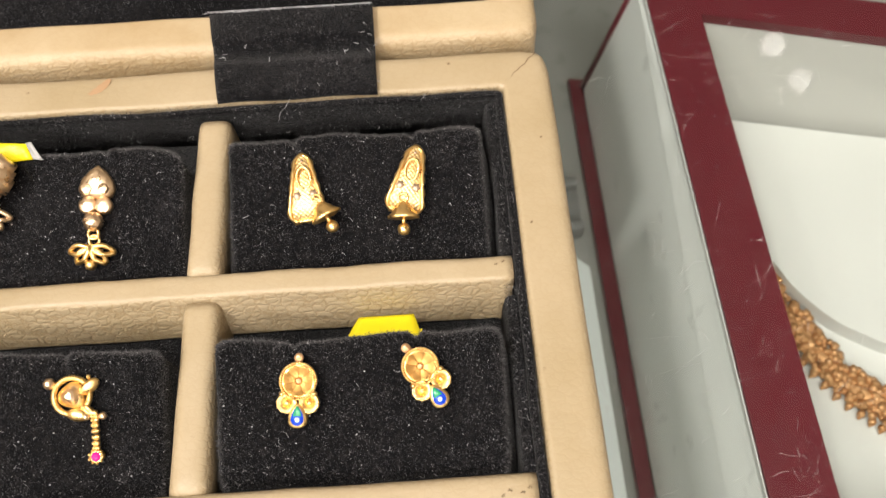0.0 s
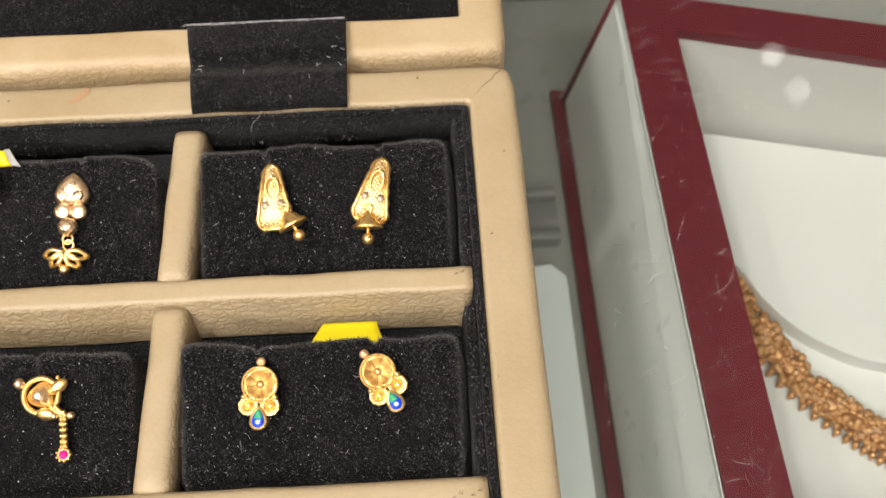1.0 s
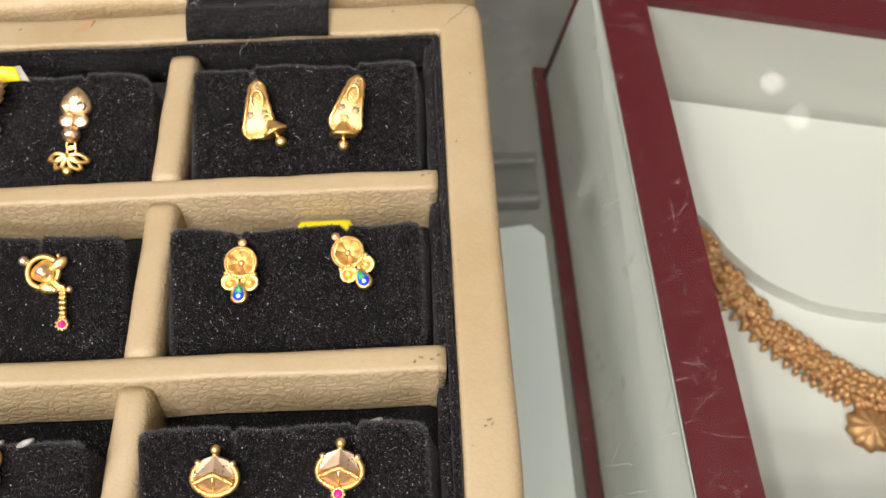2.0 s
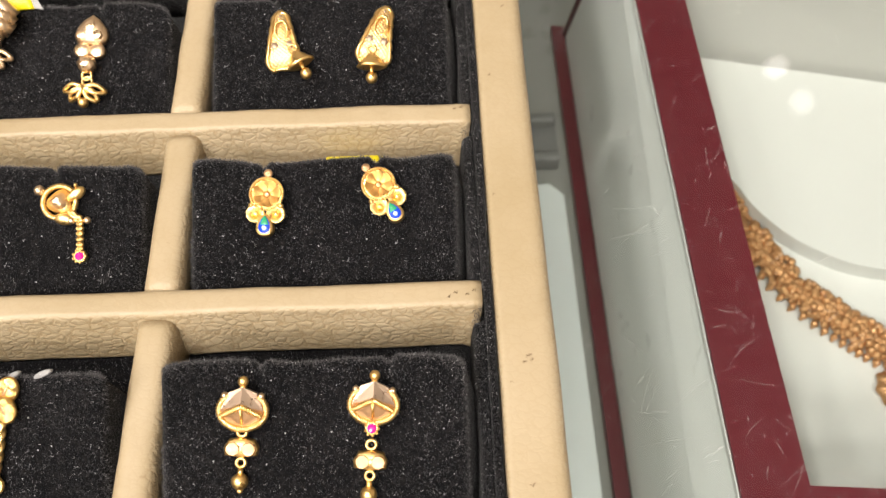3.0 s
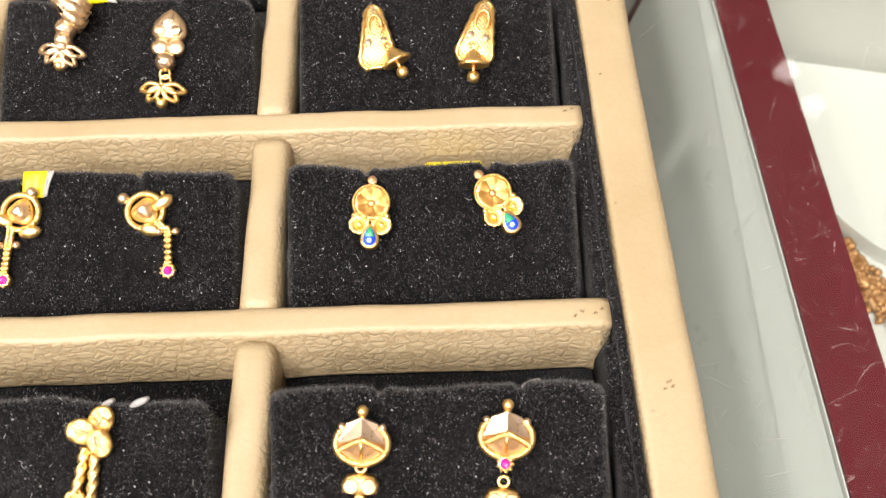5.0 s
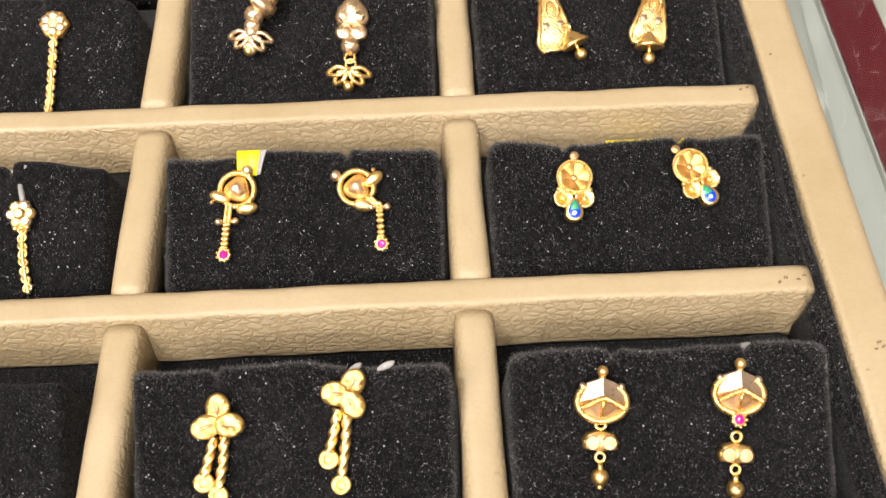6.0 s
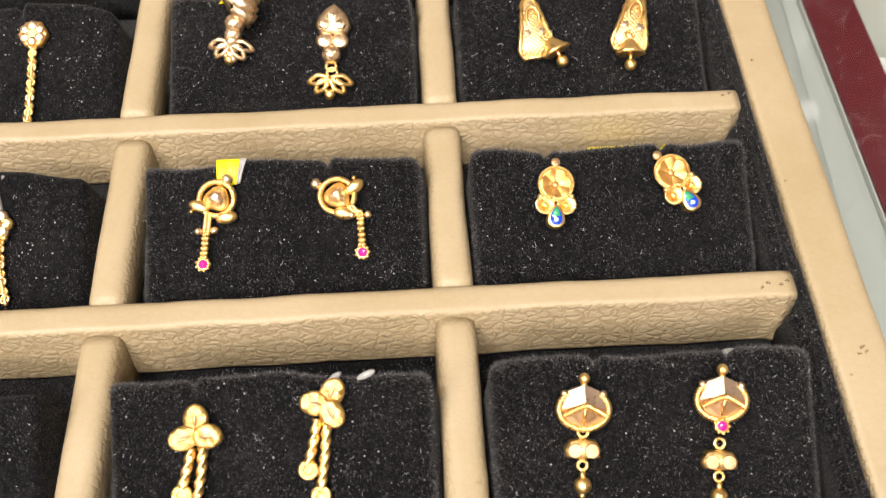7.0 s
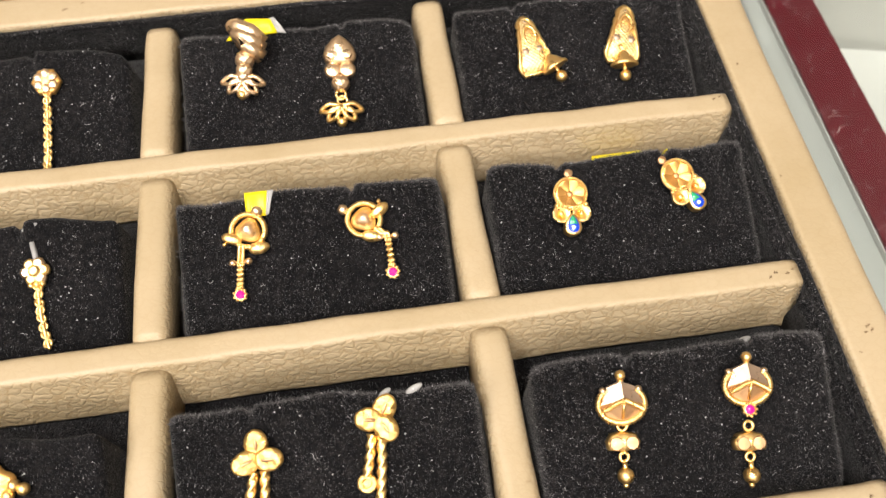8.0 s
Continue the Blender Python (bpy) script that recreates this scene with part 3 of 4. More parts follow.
def ribbon():
    rows = []
    for i in range(41):
        t = i / 40
        y = 3.93 + t * 2.56
        z = 0.13 + 0.015 * math.sin(t * 9)
        if 4.85 < y < 5.55:
            z -= 0.10 * math.sin(math.pi * (y - 4.85) / 0.7)
        if y > 6.32:
            z -= (y - 6.32) * 1.9
        if t < 0.04:
            z -= (0.04 - t) * 1.5
        row = []
        for k in range(25):
            u = k / 24
            x = (-5.62 - 0.33 * t) + u * (3.26 + 0.28 * t)
            row.append((x, y + 0.02 * math.sin(u * 11 + t * 3), z + 0.02 * noise.noise(Vector((x, y, 3)))))
        rows.append(row)
    bm = bmesh.new()
    skin(bm, rows, False, False, False)
    geom = bmesh.ops.extrude_face_region(bm, geom=bm.faces[:])["geom"]
    bmesh.ops.translate(bm, verts=[v for v in geom if isinstance(v, bmesh.types.BMVert)], vec=(0, 0, 0.05))
    return bm


hinge = thing("hinge_ribbon", -4.2, 5.2, 0.0, "black velvet ribbon joining the box to its lid", "ribbon")
boxed("cloth", ribbon(), VELVET, "", hinge, (-4.2, 5.2, 0.0))

bm = bmesh.new()
tube(bm, [(-1.72 + 3.5 * k / 60, 1.15 + 0.03 * noise.noise(Vector((k * 0.7, 1, 2))), 0.17 + 0.02 * noise.noise(Vector((k * 0.9, 5, 2)))) for k in range(61)], 0.008, 5)
part("frayed_hem", bm, LINT, hinge, "frayed pale hem")

# ---- display case under the glass ----
case = thing("display_case", 10.0, 2.0, -12.6, "maroon framed display case with white lining, under the glass", "display case")
CB = (10.0, 2.0, -12.6)
OUT = [(5.85, -8.0), (5.72, 12.8), (22.2, 8.7), (22.2, -9.1)]
INN = [(7.42, -6.35), (7.25, 11.0), (21.0, 7.4), (21.0, -7.4)]
LOW = [(4.80, -9.2), (4.76, 13.4), (23.4, 9.3), (23.4, -10.1)]
FLO = [(7.8, -6.2), (7.7, 10.2), (20.8, 7.05), (20.8, -6.95)]


def quad_ring(a, za, b, zb, thick=0.12):
    """Four slanting panels between two outlines."""
    bm = bmesh.new()
    va, vb = [bm.verts.new((*p, za)) for p in a], [bm.verts.new((*p, zb)) for p in b]
    for i in range(4):
        j = (i + 1) % 4
        bm.faces.new((va[i], va[j], vb[j], vb[i]))
    return bm


def flat_frame(a, b, z0, z1):
    bm = bmesh.new()
    rings = [[(*p, z0) for p in a], [(*p, z1) for p in a], [(*p, z1) for p in b], [(*p, z0) for p in b]]
    skin(bm, rings, True, True, False)
    bmesh.ops.bevel(bm, geom=[e for e in bm.edges if e.calc_face_angle(0) > 0.6], offset=0.02, segments=2, affect="EDGES")
    return bm


def grow(o, d):
    cx, cy = sum(p[0] for p in o) / 4, sum(p[1] for p in o) / 4
    return [(x + math.copysign(d, x - cx), y + math.copysign(d, y - cy)) for x, y in o]


boxed("top_frame", flat_frame(OUT, INN, -6.25, -5.9), RED, "", case, CB, False)
boxed("side_panels", quad_ring(grow(OUT, -0.06), -6.2, LOW, -12.2), PANEL, "pale grey sloping sides", case, CB, False)
# White strip stands in for the highlight along the frame's edge.
boxed("edge_highlight", flat_frame(grow(OUT, 0.05), grow(OUT, -0.02), -6.16, -5.98), WHITE, "white strip standing in for the edge highlight", case, CB, False)
boxed("base_trim", flat_frame(grow(LOW, 0.05), grow(LOW, -0.5), -12.6, -12.2), RED, "", case, CB, False)
boxed("inner_walls", quad_ring(grow(INN, 0.03), -6.2, FLO, -10.4), LINING, "", case, CB, False)
bm = bmesh.new()
plate(bm, grow(FLO, 0.15), -10.9, -10.3, 0.01)
boxed("inner_floor", bm, WHITE, "", case, CB, False)
for low, high in ((LOW[1], OUT[1]), (LOW[0], OUT[0])):
    bm = bmesh.new()
    tube(bm, [(*low, -12.2), (*high, -6.1)], 0.14, 8)
    boxed("corner_trim", bm, RED, "maroon corner edging", case, CB)
# a folded band under the top edge that widens along the side
a, b, c, d = Vector((*OUT[0], -6.2)), Vector((*OUT[1], -6.2)), Vector((*LOW[1], -12.2)), Vector((*LOW[0], -12.2))
bm = bmesh.new()
lift = Vector((-0.10, 0, 0.02))
skin(bm, [[a.lerp(b, t) + Vector((-0.04, 0, 0)), a.lerp(b, t).lerp(d.lerp(c, t), 0.02 + 0.34 * (1 - t)) + lift, a.lerp(b, t).lerp(d.lerp(c, t), 0.03 + 0.35 * (1 - t))] for t in (0.0, 0.25, 0.5, 0.75, 0.98)], False, False, False)
boxed("folded_band", bm, PANEL, "pale folded band", case, CB, False)


form = thing("necklace_form", 11.0, 4.0, -10.3, "white curved necklace display step inside the case", "display form")
EDGE = [(-3.1, 5.9), (-3.1, 3.4), (-2.75, 1.6), (-1.95, 0.2), (-1.53, -0.7), (-0.7, -1.75), (0.2, -2.4), (1.1, -2.85), (2.6, -3.2), (3.7, -3.25), (9.6, -3.2), (9.6, 3.0)]
step_edge = [(p.x, p.y) for p in smooth_path([(x, y, 0) for x, y in EDGE[1:-1]], 6)]
bm = bmesh.new()
plate(bm, [EDGE[0]] + step_edge + [EDGE[-1]], 0.0, 0.66, 0.05)
part("step", bm, WHITE, form, smooth=False)

# ---- things on the shelf below the glass ----
board = thing("white_board", 2.0, -3.0, -12.6, "white rectangular board lying on the dark shelf", "board")
bm = bmesh.new()
plate(bm, [(-6.0, -8.0), (1.9, -8.0), (1.9, 8.7), (1.4, 9.2), (-6.0, 8.3)], 0.0, 0.5, 0.08)
part("sheet", bm, BOARD, board, smooth=False)
rail = thing("shelf_rail", 1.5, 8.2, -12.6, "grey metal rail with two ridges on the shelf", "rail")
part("web", rbox(-9, 2.4, -0.75, 0.75, 0, 0.35, 0.04), STEEL, rail)
part("ridge", rbox(-9, 2.4, 0.62, 1.05, 0, 0.75, 0.14, 3), STEEL, rail)
part("ridge", rbox(-9, 2.4, -1.15, -0.72, 0, 0.75, 0.14, 3), STEEL, rail)
backstop = thing("shelf_partition", -5.0, 19.0, -12.6, "dark partition standing behind the shelf", "partition")
part("panel", rbox(-30, 40, 0, 1.2, 0, 7.6, 0.08), SHELF, backstop)


# ---- necklace in the case ----
necklace = thing("necklace", 11.0, 0.0, -10.28, "antique gold beaded necklace lying on the white lining", "necklace")
NECK = smooth_path([(-2.5, 4.2, 0.15), (-1.9, 2.85, 0.15), (-1.35, 1.65, 0.15), (-0.6, 0.45, 0.15), (0.25, -0.45, 0.15), (0.95, -1.05, 0.15), (1.7, -1.6, 0.15), (2.9, -2.05, 0.15)], 14)
rng = random.Random(5)
bm = bmesh.new()
tube(bm, NECK, 0.24, 8)
part("cord", bm, GOLD_ANTIQUE, necklace)
bm = bmesh.new()
for i, p in enumerate(NECK):
    d = (NECK[min(i + 1, len(NECK) - 1)] - NECK[max(i - 1, 0)]).normalized()
    side = Vector((-d.y, d.x, 0))
    for k in range(9):
        o = side * rng.uniform(-0.48, 0.48)
        r = rng.uniform(0.07, 0.17)
        bmesh.ops.create_icosphere(bm, subdivisions=1, radius=r, matrix=Matrix.Translation(p + o + d * rng.uniform(-0.06, 0.06) + Vector((0, 0, rng.uniform(0.02, 0.22)))))
tagged(part("grains", bm, GOLD_ANTIQUE, necklace), kind="stuff")
for i in range(3, len(NECK) - 1, 4):
    p = NECK[i]
    d = (NECK[i + 1] - NECK[i - 1]).normalized()
    out = Vector((d.y, -d.x, 0))
    out = out if out.y < 0 else -out
    bm = bmesh.new()
    q = p + out * 0.55
    ball(bm, q.x, q.y, 0.12, 0.12, u=10, v=7)
    tube(bm, [p + out * 0.3, q], 0.05, 6)
    ball(bm, q.x + out.x * 0.14, q.y + out.y * 0.14, 0.11, 0.06, u=8, v=6)
    part("bead", bm, GOLD_ANTIQUE, necklace)
bm = bmesh.new()
lathe(bm, 1.55, -2.70, 0.02, [(0.66, 0), (0.72, 0.14), (0.5, 0.28), (0.3, 0.30), (0.05, 0.40)], 40, 10, 0.03, 0.08)
part("pendant", bm, GOLD_ANTIQUE, necklace)


# ---- earrings ----
def on_pad(name, row, x, s, turn, label, group="earrings in the box", category="earring", size=1.0):
    """A thing that lies on a sloping cushion: x along it, s up its slope from the front edge."""
    (y0, y1), (z0, z1) = PAD_Y[row], SLOPE[row]
    tilt = math.atan2(z1 - z0, y1 - y0)
    base = pose(x * CM, y0 * CM, (z0 + TOP) * CM, math.degrees(tilt))
    ob = new(name)
    ob.empty_display_size = 0.01
    ob.matrix_world = base @ pose(0, s * CM, 0, 0, 0, turn) @ Matrix.Scale(size, 4)
    return tagged(ob, label, category, group)


def jhumka(x, s, turn, hang_x, hang_y, swing):
    """A hoop of a tapering, hatched plate, with a small bell and a bead hung under it."""
    e = on_pad("drop_earring", 0, x, s, turn, "gold leaf-shaped hoop earring with a small bell and bead")
    rows = []

    def at(u, v, dz=0.0):
        w = 0.135 + 0.235 * v ** 1.2
        if v < 0.14:
            w *= math.sqrt(max(0.02, 1 - (1 - v / 0.14) ** 2))
        if v > 0.86:
            w *= math.sqrt(max(0.05, 1 - ((v - 0.86) / 0.16) ** 2 * 0.75))
        z = 0.06 + 0.20 * math.sin(math.pi * min(1, v * 0.72)) - (0.10 * ((v - 0.8) / 0.2) ** 2 if v > 0.8 else 0)
        return (u * w, 0.66 - 1.28 * v, z + 0.06 * (1 - u * u) + dz)

    nv, nu = 40, 22
    for j in range(nv + 1):
        v = j / nv
        rows.append([at(-1 + 2 * i / nu, v, 0.010 * math.sin((i + j * 0.55) * 2.9)) for i in range(nu + 1)])
    bm = bmesh.new()
    skin(bm, rows, False, False, False)
    geom = bmesh.ops.extrude_face_region(bm, geom=bm.faces[:])["geom"]
    bmesh.ops.translate(bm, verts=[g for g in geom if isinstance(g, bmesh.types.BMVert)], vec=(0, 0, -0.04))
    part("plate", bm, GOLD_HATCHED, e)
    edge = [at(-1, v / 24, 0.01) for v in range(25)] + [at(u / 6 - 1, 1.0, 0.01) for u in range(1, 12)] + [at(1, 1 - v / 24, 0.01) for v in range(25)]
    bm = bmesh.new()
    tube(bm, edge, 0.048, 5, True, 2, 26, 0.2)
    part("cut_border", bm, GOLD, e, "faceted bright gold border")
    bm = bmesh.new()
    tube(bm, [(0.01 + 0.125 * math.cos(a / 36 * 2 * math.pi), 0.17 + 0.215 * math.sin(a / 36 * 2 * math.pi), at(0, 0.38)[2] + 0.016) for a in range(36)], 0.032, 6, True, 2, 60, 0.3)
    ball(bm, 0.02, 0.20, at(0, 0.36)[2] + 0.015, 0.03)
    part("oval_motif", bm, GOLD, e)
    for sx in (-0.15, 0.15):
        bm = bmesh.new()
        lathe(bm, sx, -0.16, at(sx / 0.3, 0.64)[2] - 0.01, [(0.085, 0), (0.07, 0.03), (0.01, 0.035)], 12, 6, 0, 0.2)
        part("cut_mark", bm, GOLD_FACET, e)
    bm = bmesh.new()
    lathe(bm, 0.0, 0.53, at(0, 0.1)[2], [(0.03, 0), (0.025, 0.02), (0.005, 0.022)], 6)
    part("cut_mark", bm, GOLD_FACET, e)
    z = 0.34
    bm = bmesh.new()
    # the bell opens downward along the cushion
    rings = []
    for r, yy in ((0.03, 0.0), (0.07, -0.03), (0.13, -0.10), (0.17, -0.17), (0.225, -0.22), (0.225, -0.26), (0.16, -0.26), (0.03, -0.24)):
        rings.append([(r * math.cos(a / 24 * 2 * math.pi) * (1 + 0.08 * math.cos(a * math.pi / 2)), yy, r * 0.7 * math.sin(a / 24 * 2 * math.pi)) for a in range(24)])
    skin(bm, rings)
    turn_m = Matrix.Translation((hang_x, hang_y, z + 0.05)) @ Matrix.Rotation(radians(swing), 4, "Z") @ Matrix.Scale(1.22, 4)
    bm.transform(turn_m)
    b = part("bell", bm, GOLD, e)
    bm = bmesh.new()
    tube(bm, circle(0, 0.06, 0, 0.07, 20), 0.02, 7, True)
    bm.transform(turn_m)
    part("link", bm, GOLD, b)
    bm = bmesh.new()
    ball(bm, 0, -0.42, -0.04, 0.098)
    tube(bm, [(0, -0.24, 0), (0, -0.35, -0.03)], 0.03, 8)
    bm.transform(turn_m)
    part("bead", bm, GOLD, b)
    return e


jhumka(-3.79, 1.62, 5, 0.24, -0.36, 22)
jhumka(-1.80, 1.66, -15, -0.02, -0.48, 13)


def peacock(x, s, turn, post):
    """A stud of a fluted dish with two small dishes and an enamelled drop below."""
    e = on_pad("peacock_stud", 1, x, s, turn, "gold flower stud with a green and blue enamel drop")
    z = 0.14
    bm = bmesh.new()
    lathe(bm, 0, 0, z, [(0.28, 0.0), (0.30, 0.06), (0.27, 0.085), (0.02, 0.02)], 40)
    part("rim_plate", bm, GOLD, e)
    for k in range(7):
        bm = bmesh.new()
        rows = []
        for i in range(9):  # from the middle outwards, cupped and fluted
            v = i / 8
            half = 0.028 + 0.092 * math.sin(math.pi * min(1.0, 0.10 + 0.62 * v)) * (1 - 0.75 * max(0.0, v - 0.78) / 0.22)
            rows.append([(0.05 + 0.215 * v - 0.03 * (u / 8 - 0.5) ** 2, (u / 4 - 1) * half, 0.02 + 0.095 * v ** 1.4 + 0.030 * (u / 4 - 1) ** 2 * -1 + 0.006 * math.cos(u * math.pi)) for u in range(9)])
        skin(bm, rows, False, False, False)
        geom = bmesh.ops.extrude_face_region(bm, geom=bm.faces[:])["geom"]
        bmesh.ops.translate(bm, verts=[g for g in geom if isinstance(g, bmesh.types.BMVert)], vec=(0, 0, -0.02))
        bm.transform(Matrix.Translation((0, 0, z + 0.03)) @ Matrix.Rotation(2 * math.pi * k / 7 + 0.2, 4, "Z"))
        part("petal", bm, GOLD_MATTE, e)
    bm = bmesh.new()
    for a in range(46):
        ball(bm, 0.298 * math.cos(a * 0.1366), 0.298 * math.sin(a * 0.1366), z + 0.10, 0.026, u=7, v=5)
    part("beaded_rim", bm, GOLD, e)
    bm = bmesh.new()
    lathe(bm, 0, 0, z + 0.0, [(0.05, 0), (0.05, 0.055), (0.04, 0.065), (0.005, 0.066)], 16)
    part("boss", bm, GOLD_TAN, e)
    for sx in (-1, 1):
        bm = bmesh.new()
        lathe(bm, sx * 0.185, -0.365, z, [(0.16, 0), (0.16, 0.08), (0.125, 0.09), (0.08, 0.03), (0.02, 0.02)], 30)
        ob = part("small_dish", bm, GOLD, e)
        bm = bmesh.new()
        tube(bm, circle(sx * 0.185, -0.365, z + 0.075, 0.15, 90), 0.024, 6, True, 2, 70, 0.25)
        ball(bm, sx * 0.185, -0.365, z + 0.06, 0.05, 1, 1, 0.6)
        part("rope_edge", bm, GOLD, ob)
        bm = bmesh.new()
        ball(bm, sx * 0.27, -0.215, z + 0.08, 0.05)
        part("grain", bm, GOLD, e)
    out = []
    for a in range(32):
        th = a / 32 * 2 * math.pi
        w = 0.20 * math.sin(th) * (1 - 0.52 * (math.cos(th) * 0.5 + 0.5))
        out.append((w, -0.575 + 0.205 * math.cos(th)))
    bm = bmesh.new()
    plate(bm, out, 0.06, z + 0.13, 0.02)
    drop = part("drop_setting", bm, GOLD, e)
    bm = bmesh.new()
    plate(bm, [(px * 0.70, -0.59 + (py + 0.59) * 0.77) for px, py in out], z + 0.09, z + 0.136, 0.01)
    part("blue_enamel", bm, BLUE, drop, "deep blue enamel")
    bm = bmesh.new()
    plate(bm, [(-0.075, -0.575), (0.075, -0.575), (0.05, -0.49), (0.015, -0.415), (-0.015, -0.415), (-0.05, -0.49)], z + 0.12, z + 0.142, 0.006)
    part("green_enamel", bm, GREEN, drop, "green enamel")
    bm = bmesh.new()
    lathe(bm, 0, -0.635, z + 0.13, [(0.042, 0), (0.038, 0.012), (0.005, 0.016)], 16)
    part("dot", bm, WHITE_DOT, drop, "pale blue enamel dot")
    bm = bmesh.new()
    tube(bm, [(0.0, 0.28, z), (post, 0.40, z + 0.05)], 0.055, 9)
    lathe(bm, post, 0.385, z + 0.03, [(0.075, 0), (0.08, 0.04), (0.07, 0.055), (0.005, 0.056)], 18)
    part("post", bm, GOLD_TAN, e)
    bm = bmesh.new()
    tube(bm, [(0, 0, z), (0, 0, -0.05)], 0.05, 8)
    part("pin", bm, GOLD, e)
    return e


peacock(-3.83, 1.79, -4, 0.0)
peacock(-1.79, 1.90, 28, -0.05)


def rope_ring(bm, x, y, z, r, t, squash=1.0, a0=0.0, a1=360.0):
    n = 330
    tube(bm, circle(x, y, z, r, n, a0, a1, squash), t, 12, abs(a1 - a0) >= 360, 3, 150, 0.25)


def gem(x, y, z, r, mat=None, owner=None):
    """A round stone in a collar of grains."""
    bm = bmesh.new()
    lathe(bm, x, y, z - 0.1, [(r * 1.02, 0), (r * 1.1, 0.12), (r * 0.9, 0.13)], 20)
    for a in range(9):
        ball(bm, x + r * 1.08 * math.cos(a * 0.698), y + r * 1.08 * math.sin(a * 0.698), z + 0.03, r * 0.26, u=7, v=5)
    ob = part("stone_setting", bm, GOLD, owner)
    bm = bmesh.new()
    lathe(bm, x, y, z, [(r * 0.95, 0), (r * 0.72, 0.045), (r * 0.4, 0.06), (0.005, 0.062)], 8)
    part("ruby_stone", bm, RUBY, ob, "faceted pink ruby stone", False)


def ruby_drop(x, s, bead, petals, stem, cross, stone):
    """A rope ring round a polished dome, with leaves, and a short chain that ends in a ruby."""
    e = on_pad("ruby_drop_earring", 1, x, s, 0, "gold rope-ring earring with a pink ruby drop on black velvet")
    z = 0.13
    bm = bmesh.new()
    rope_ring(bm, 0, 0, z, 0.30, 0.045)
    part("rope_ring", bm, GOLD, e)
    bm = bmesh.new()
    out = []
    for a in range(36):
        th = a / 36 * 2 * math.pi
        rr = 0.225 * (1 - 0.10 * math.cos(3 * th - 0.5))
        out.append((rr * math.cos(th), rr * math.sin(th)))
    plate(bm, out, 0.02, z + 0.02, 0.03, 0.05)
    dome = part("dome", bm, GOLD, e)
    bm = bmesh.new()
    plate(bm, [(px * 0.68, py * 0.68) for px, py in out], z, z + 0.06, 0.015, 0.09)
    part("polished_heart", bm, GOLD_PALE, dome, "bright polished heart", False)
    bm = bmesh.new()
    ball(bm, bead[0], bead[1], z + 0.02, 0.10)
    part("bead", bm, GOLD_PALE, e)
    for px, py, a in petals:
        bm = bmesh.new()
        leaf = [(math.cos(k / 14 * 2 * math.pi) * 0.19, math.sin(k / 14 * 2 * math.pi) * 0.11) for k in range(14)]
        plate(bm, leaf, 0, 0.05, 0.025, 0.04)
        bm.transform(Matrix.Translation((px, py, z)) @ Matrix.Rotation(radians(a), 4, "Z") @ Matrix.Rotation(radians(14), 4, "X"))
        ob = part("leaf", bm, GOLD, e)
        bm = bmesh.new()
        ball(bm, px + 0.16 * math.cos(radians(a + 55)), py + 0.16 * math.sin(radians(a + 55)), z + 0.03, 0.04, u=8, v=6)
        part("grain", bm, GOLD, ob)
    path = smooth_path([(*stem, z), ((stem[0] * 0.4 + cross[0] * 0.6), (stem[1] * 0.4 + cross[1] * 0.6), z), (*cross, z), (stone[0], stone[1] + 0.08, z)], 7)
    bm = bmesh.new()
    for p in path:
        bmesh.ops.create_cube(bm, size=0.085, matrix=Matrix.Translation(p))
        ball(bm, p.x - 0.035, p.y, p.z + 0.02, 0.04, u=6, v=5)
        ball(bm, p.x + 0.035, p.y, p.z + 0.02, 0.04, u=6, v=5)
    part("stem", bm, GOLD, e)
    for sx in (-1, 1):
        bm = bmesh.new()
        ball(bm, cross[0] + sx * 0.14, cross[1], z + 0.02, 0.068)
        tube(bm, [(cross[0], cross[1], z), (cross[0] + sx * 0.12, cross[1], z)], 0.03, 7)
        part("side_bead", bm, GOLD_PALE, e)
    gem(stone[0], stone[1], z + 0.02, 0.105, owner=e)
    return e


ruby_drop(-9.71, 1.84, (0.19, 0.33), [(-0.30, -0.12, 160), (0.17, -0.34, 10)], (-0.14, -0.28), (-0.18, -0.56), (-0.24, -1.14))
ruby_drop(-7.63, 1.79, (-0.36, 0.22), [(0.30, 0.14, 35), (0.10, -0.32, -10)], (0.22, -0.20), (0.38, -0.36), (0.40, -1.02))


def umbrella(owner, x, y, z, r, up):
    """A little parasol of open petals, each bent from wire, with a bead under it."""
    for k in range(5):
        a = radians(-90 + (k - 2) * 40)
        tip = Vector((math.cos(a) * r, math.sin(a) * r * 0.8, 0))
        side = Vector((-tip.y, tip.x, 0)).normalized() * r * 0.20
        pts = [Vector((0, 0, 0.06)), tip * 0.55 + side + Vector((0, 0, 0.05)), tip - Vector((0, 0, 0.05)), tip * 0.55 - side + Vector((0, 0, 0.05))]
        path = smooth_path([pts[0], pts[1], pts[2], pts[3], pts[0]], 6)[:-1]
        bm = bmesh.new()
        tube(bm, path, 0.042, 6, True)
        bmesh.ops.translate(bm, verts=bm.verts, vec=(x, y, z))
        part("petal", bm, GOLD if up else GOLD_PALE, owner)
    bm = bmesh.new()
    ball(bm, x, y - r * 0.72, z - 0.02, 0.095)
    part("bead", bm, GOLD, owner)


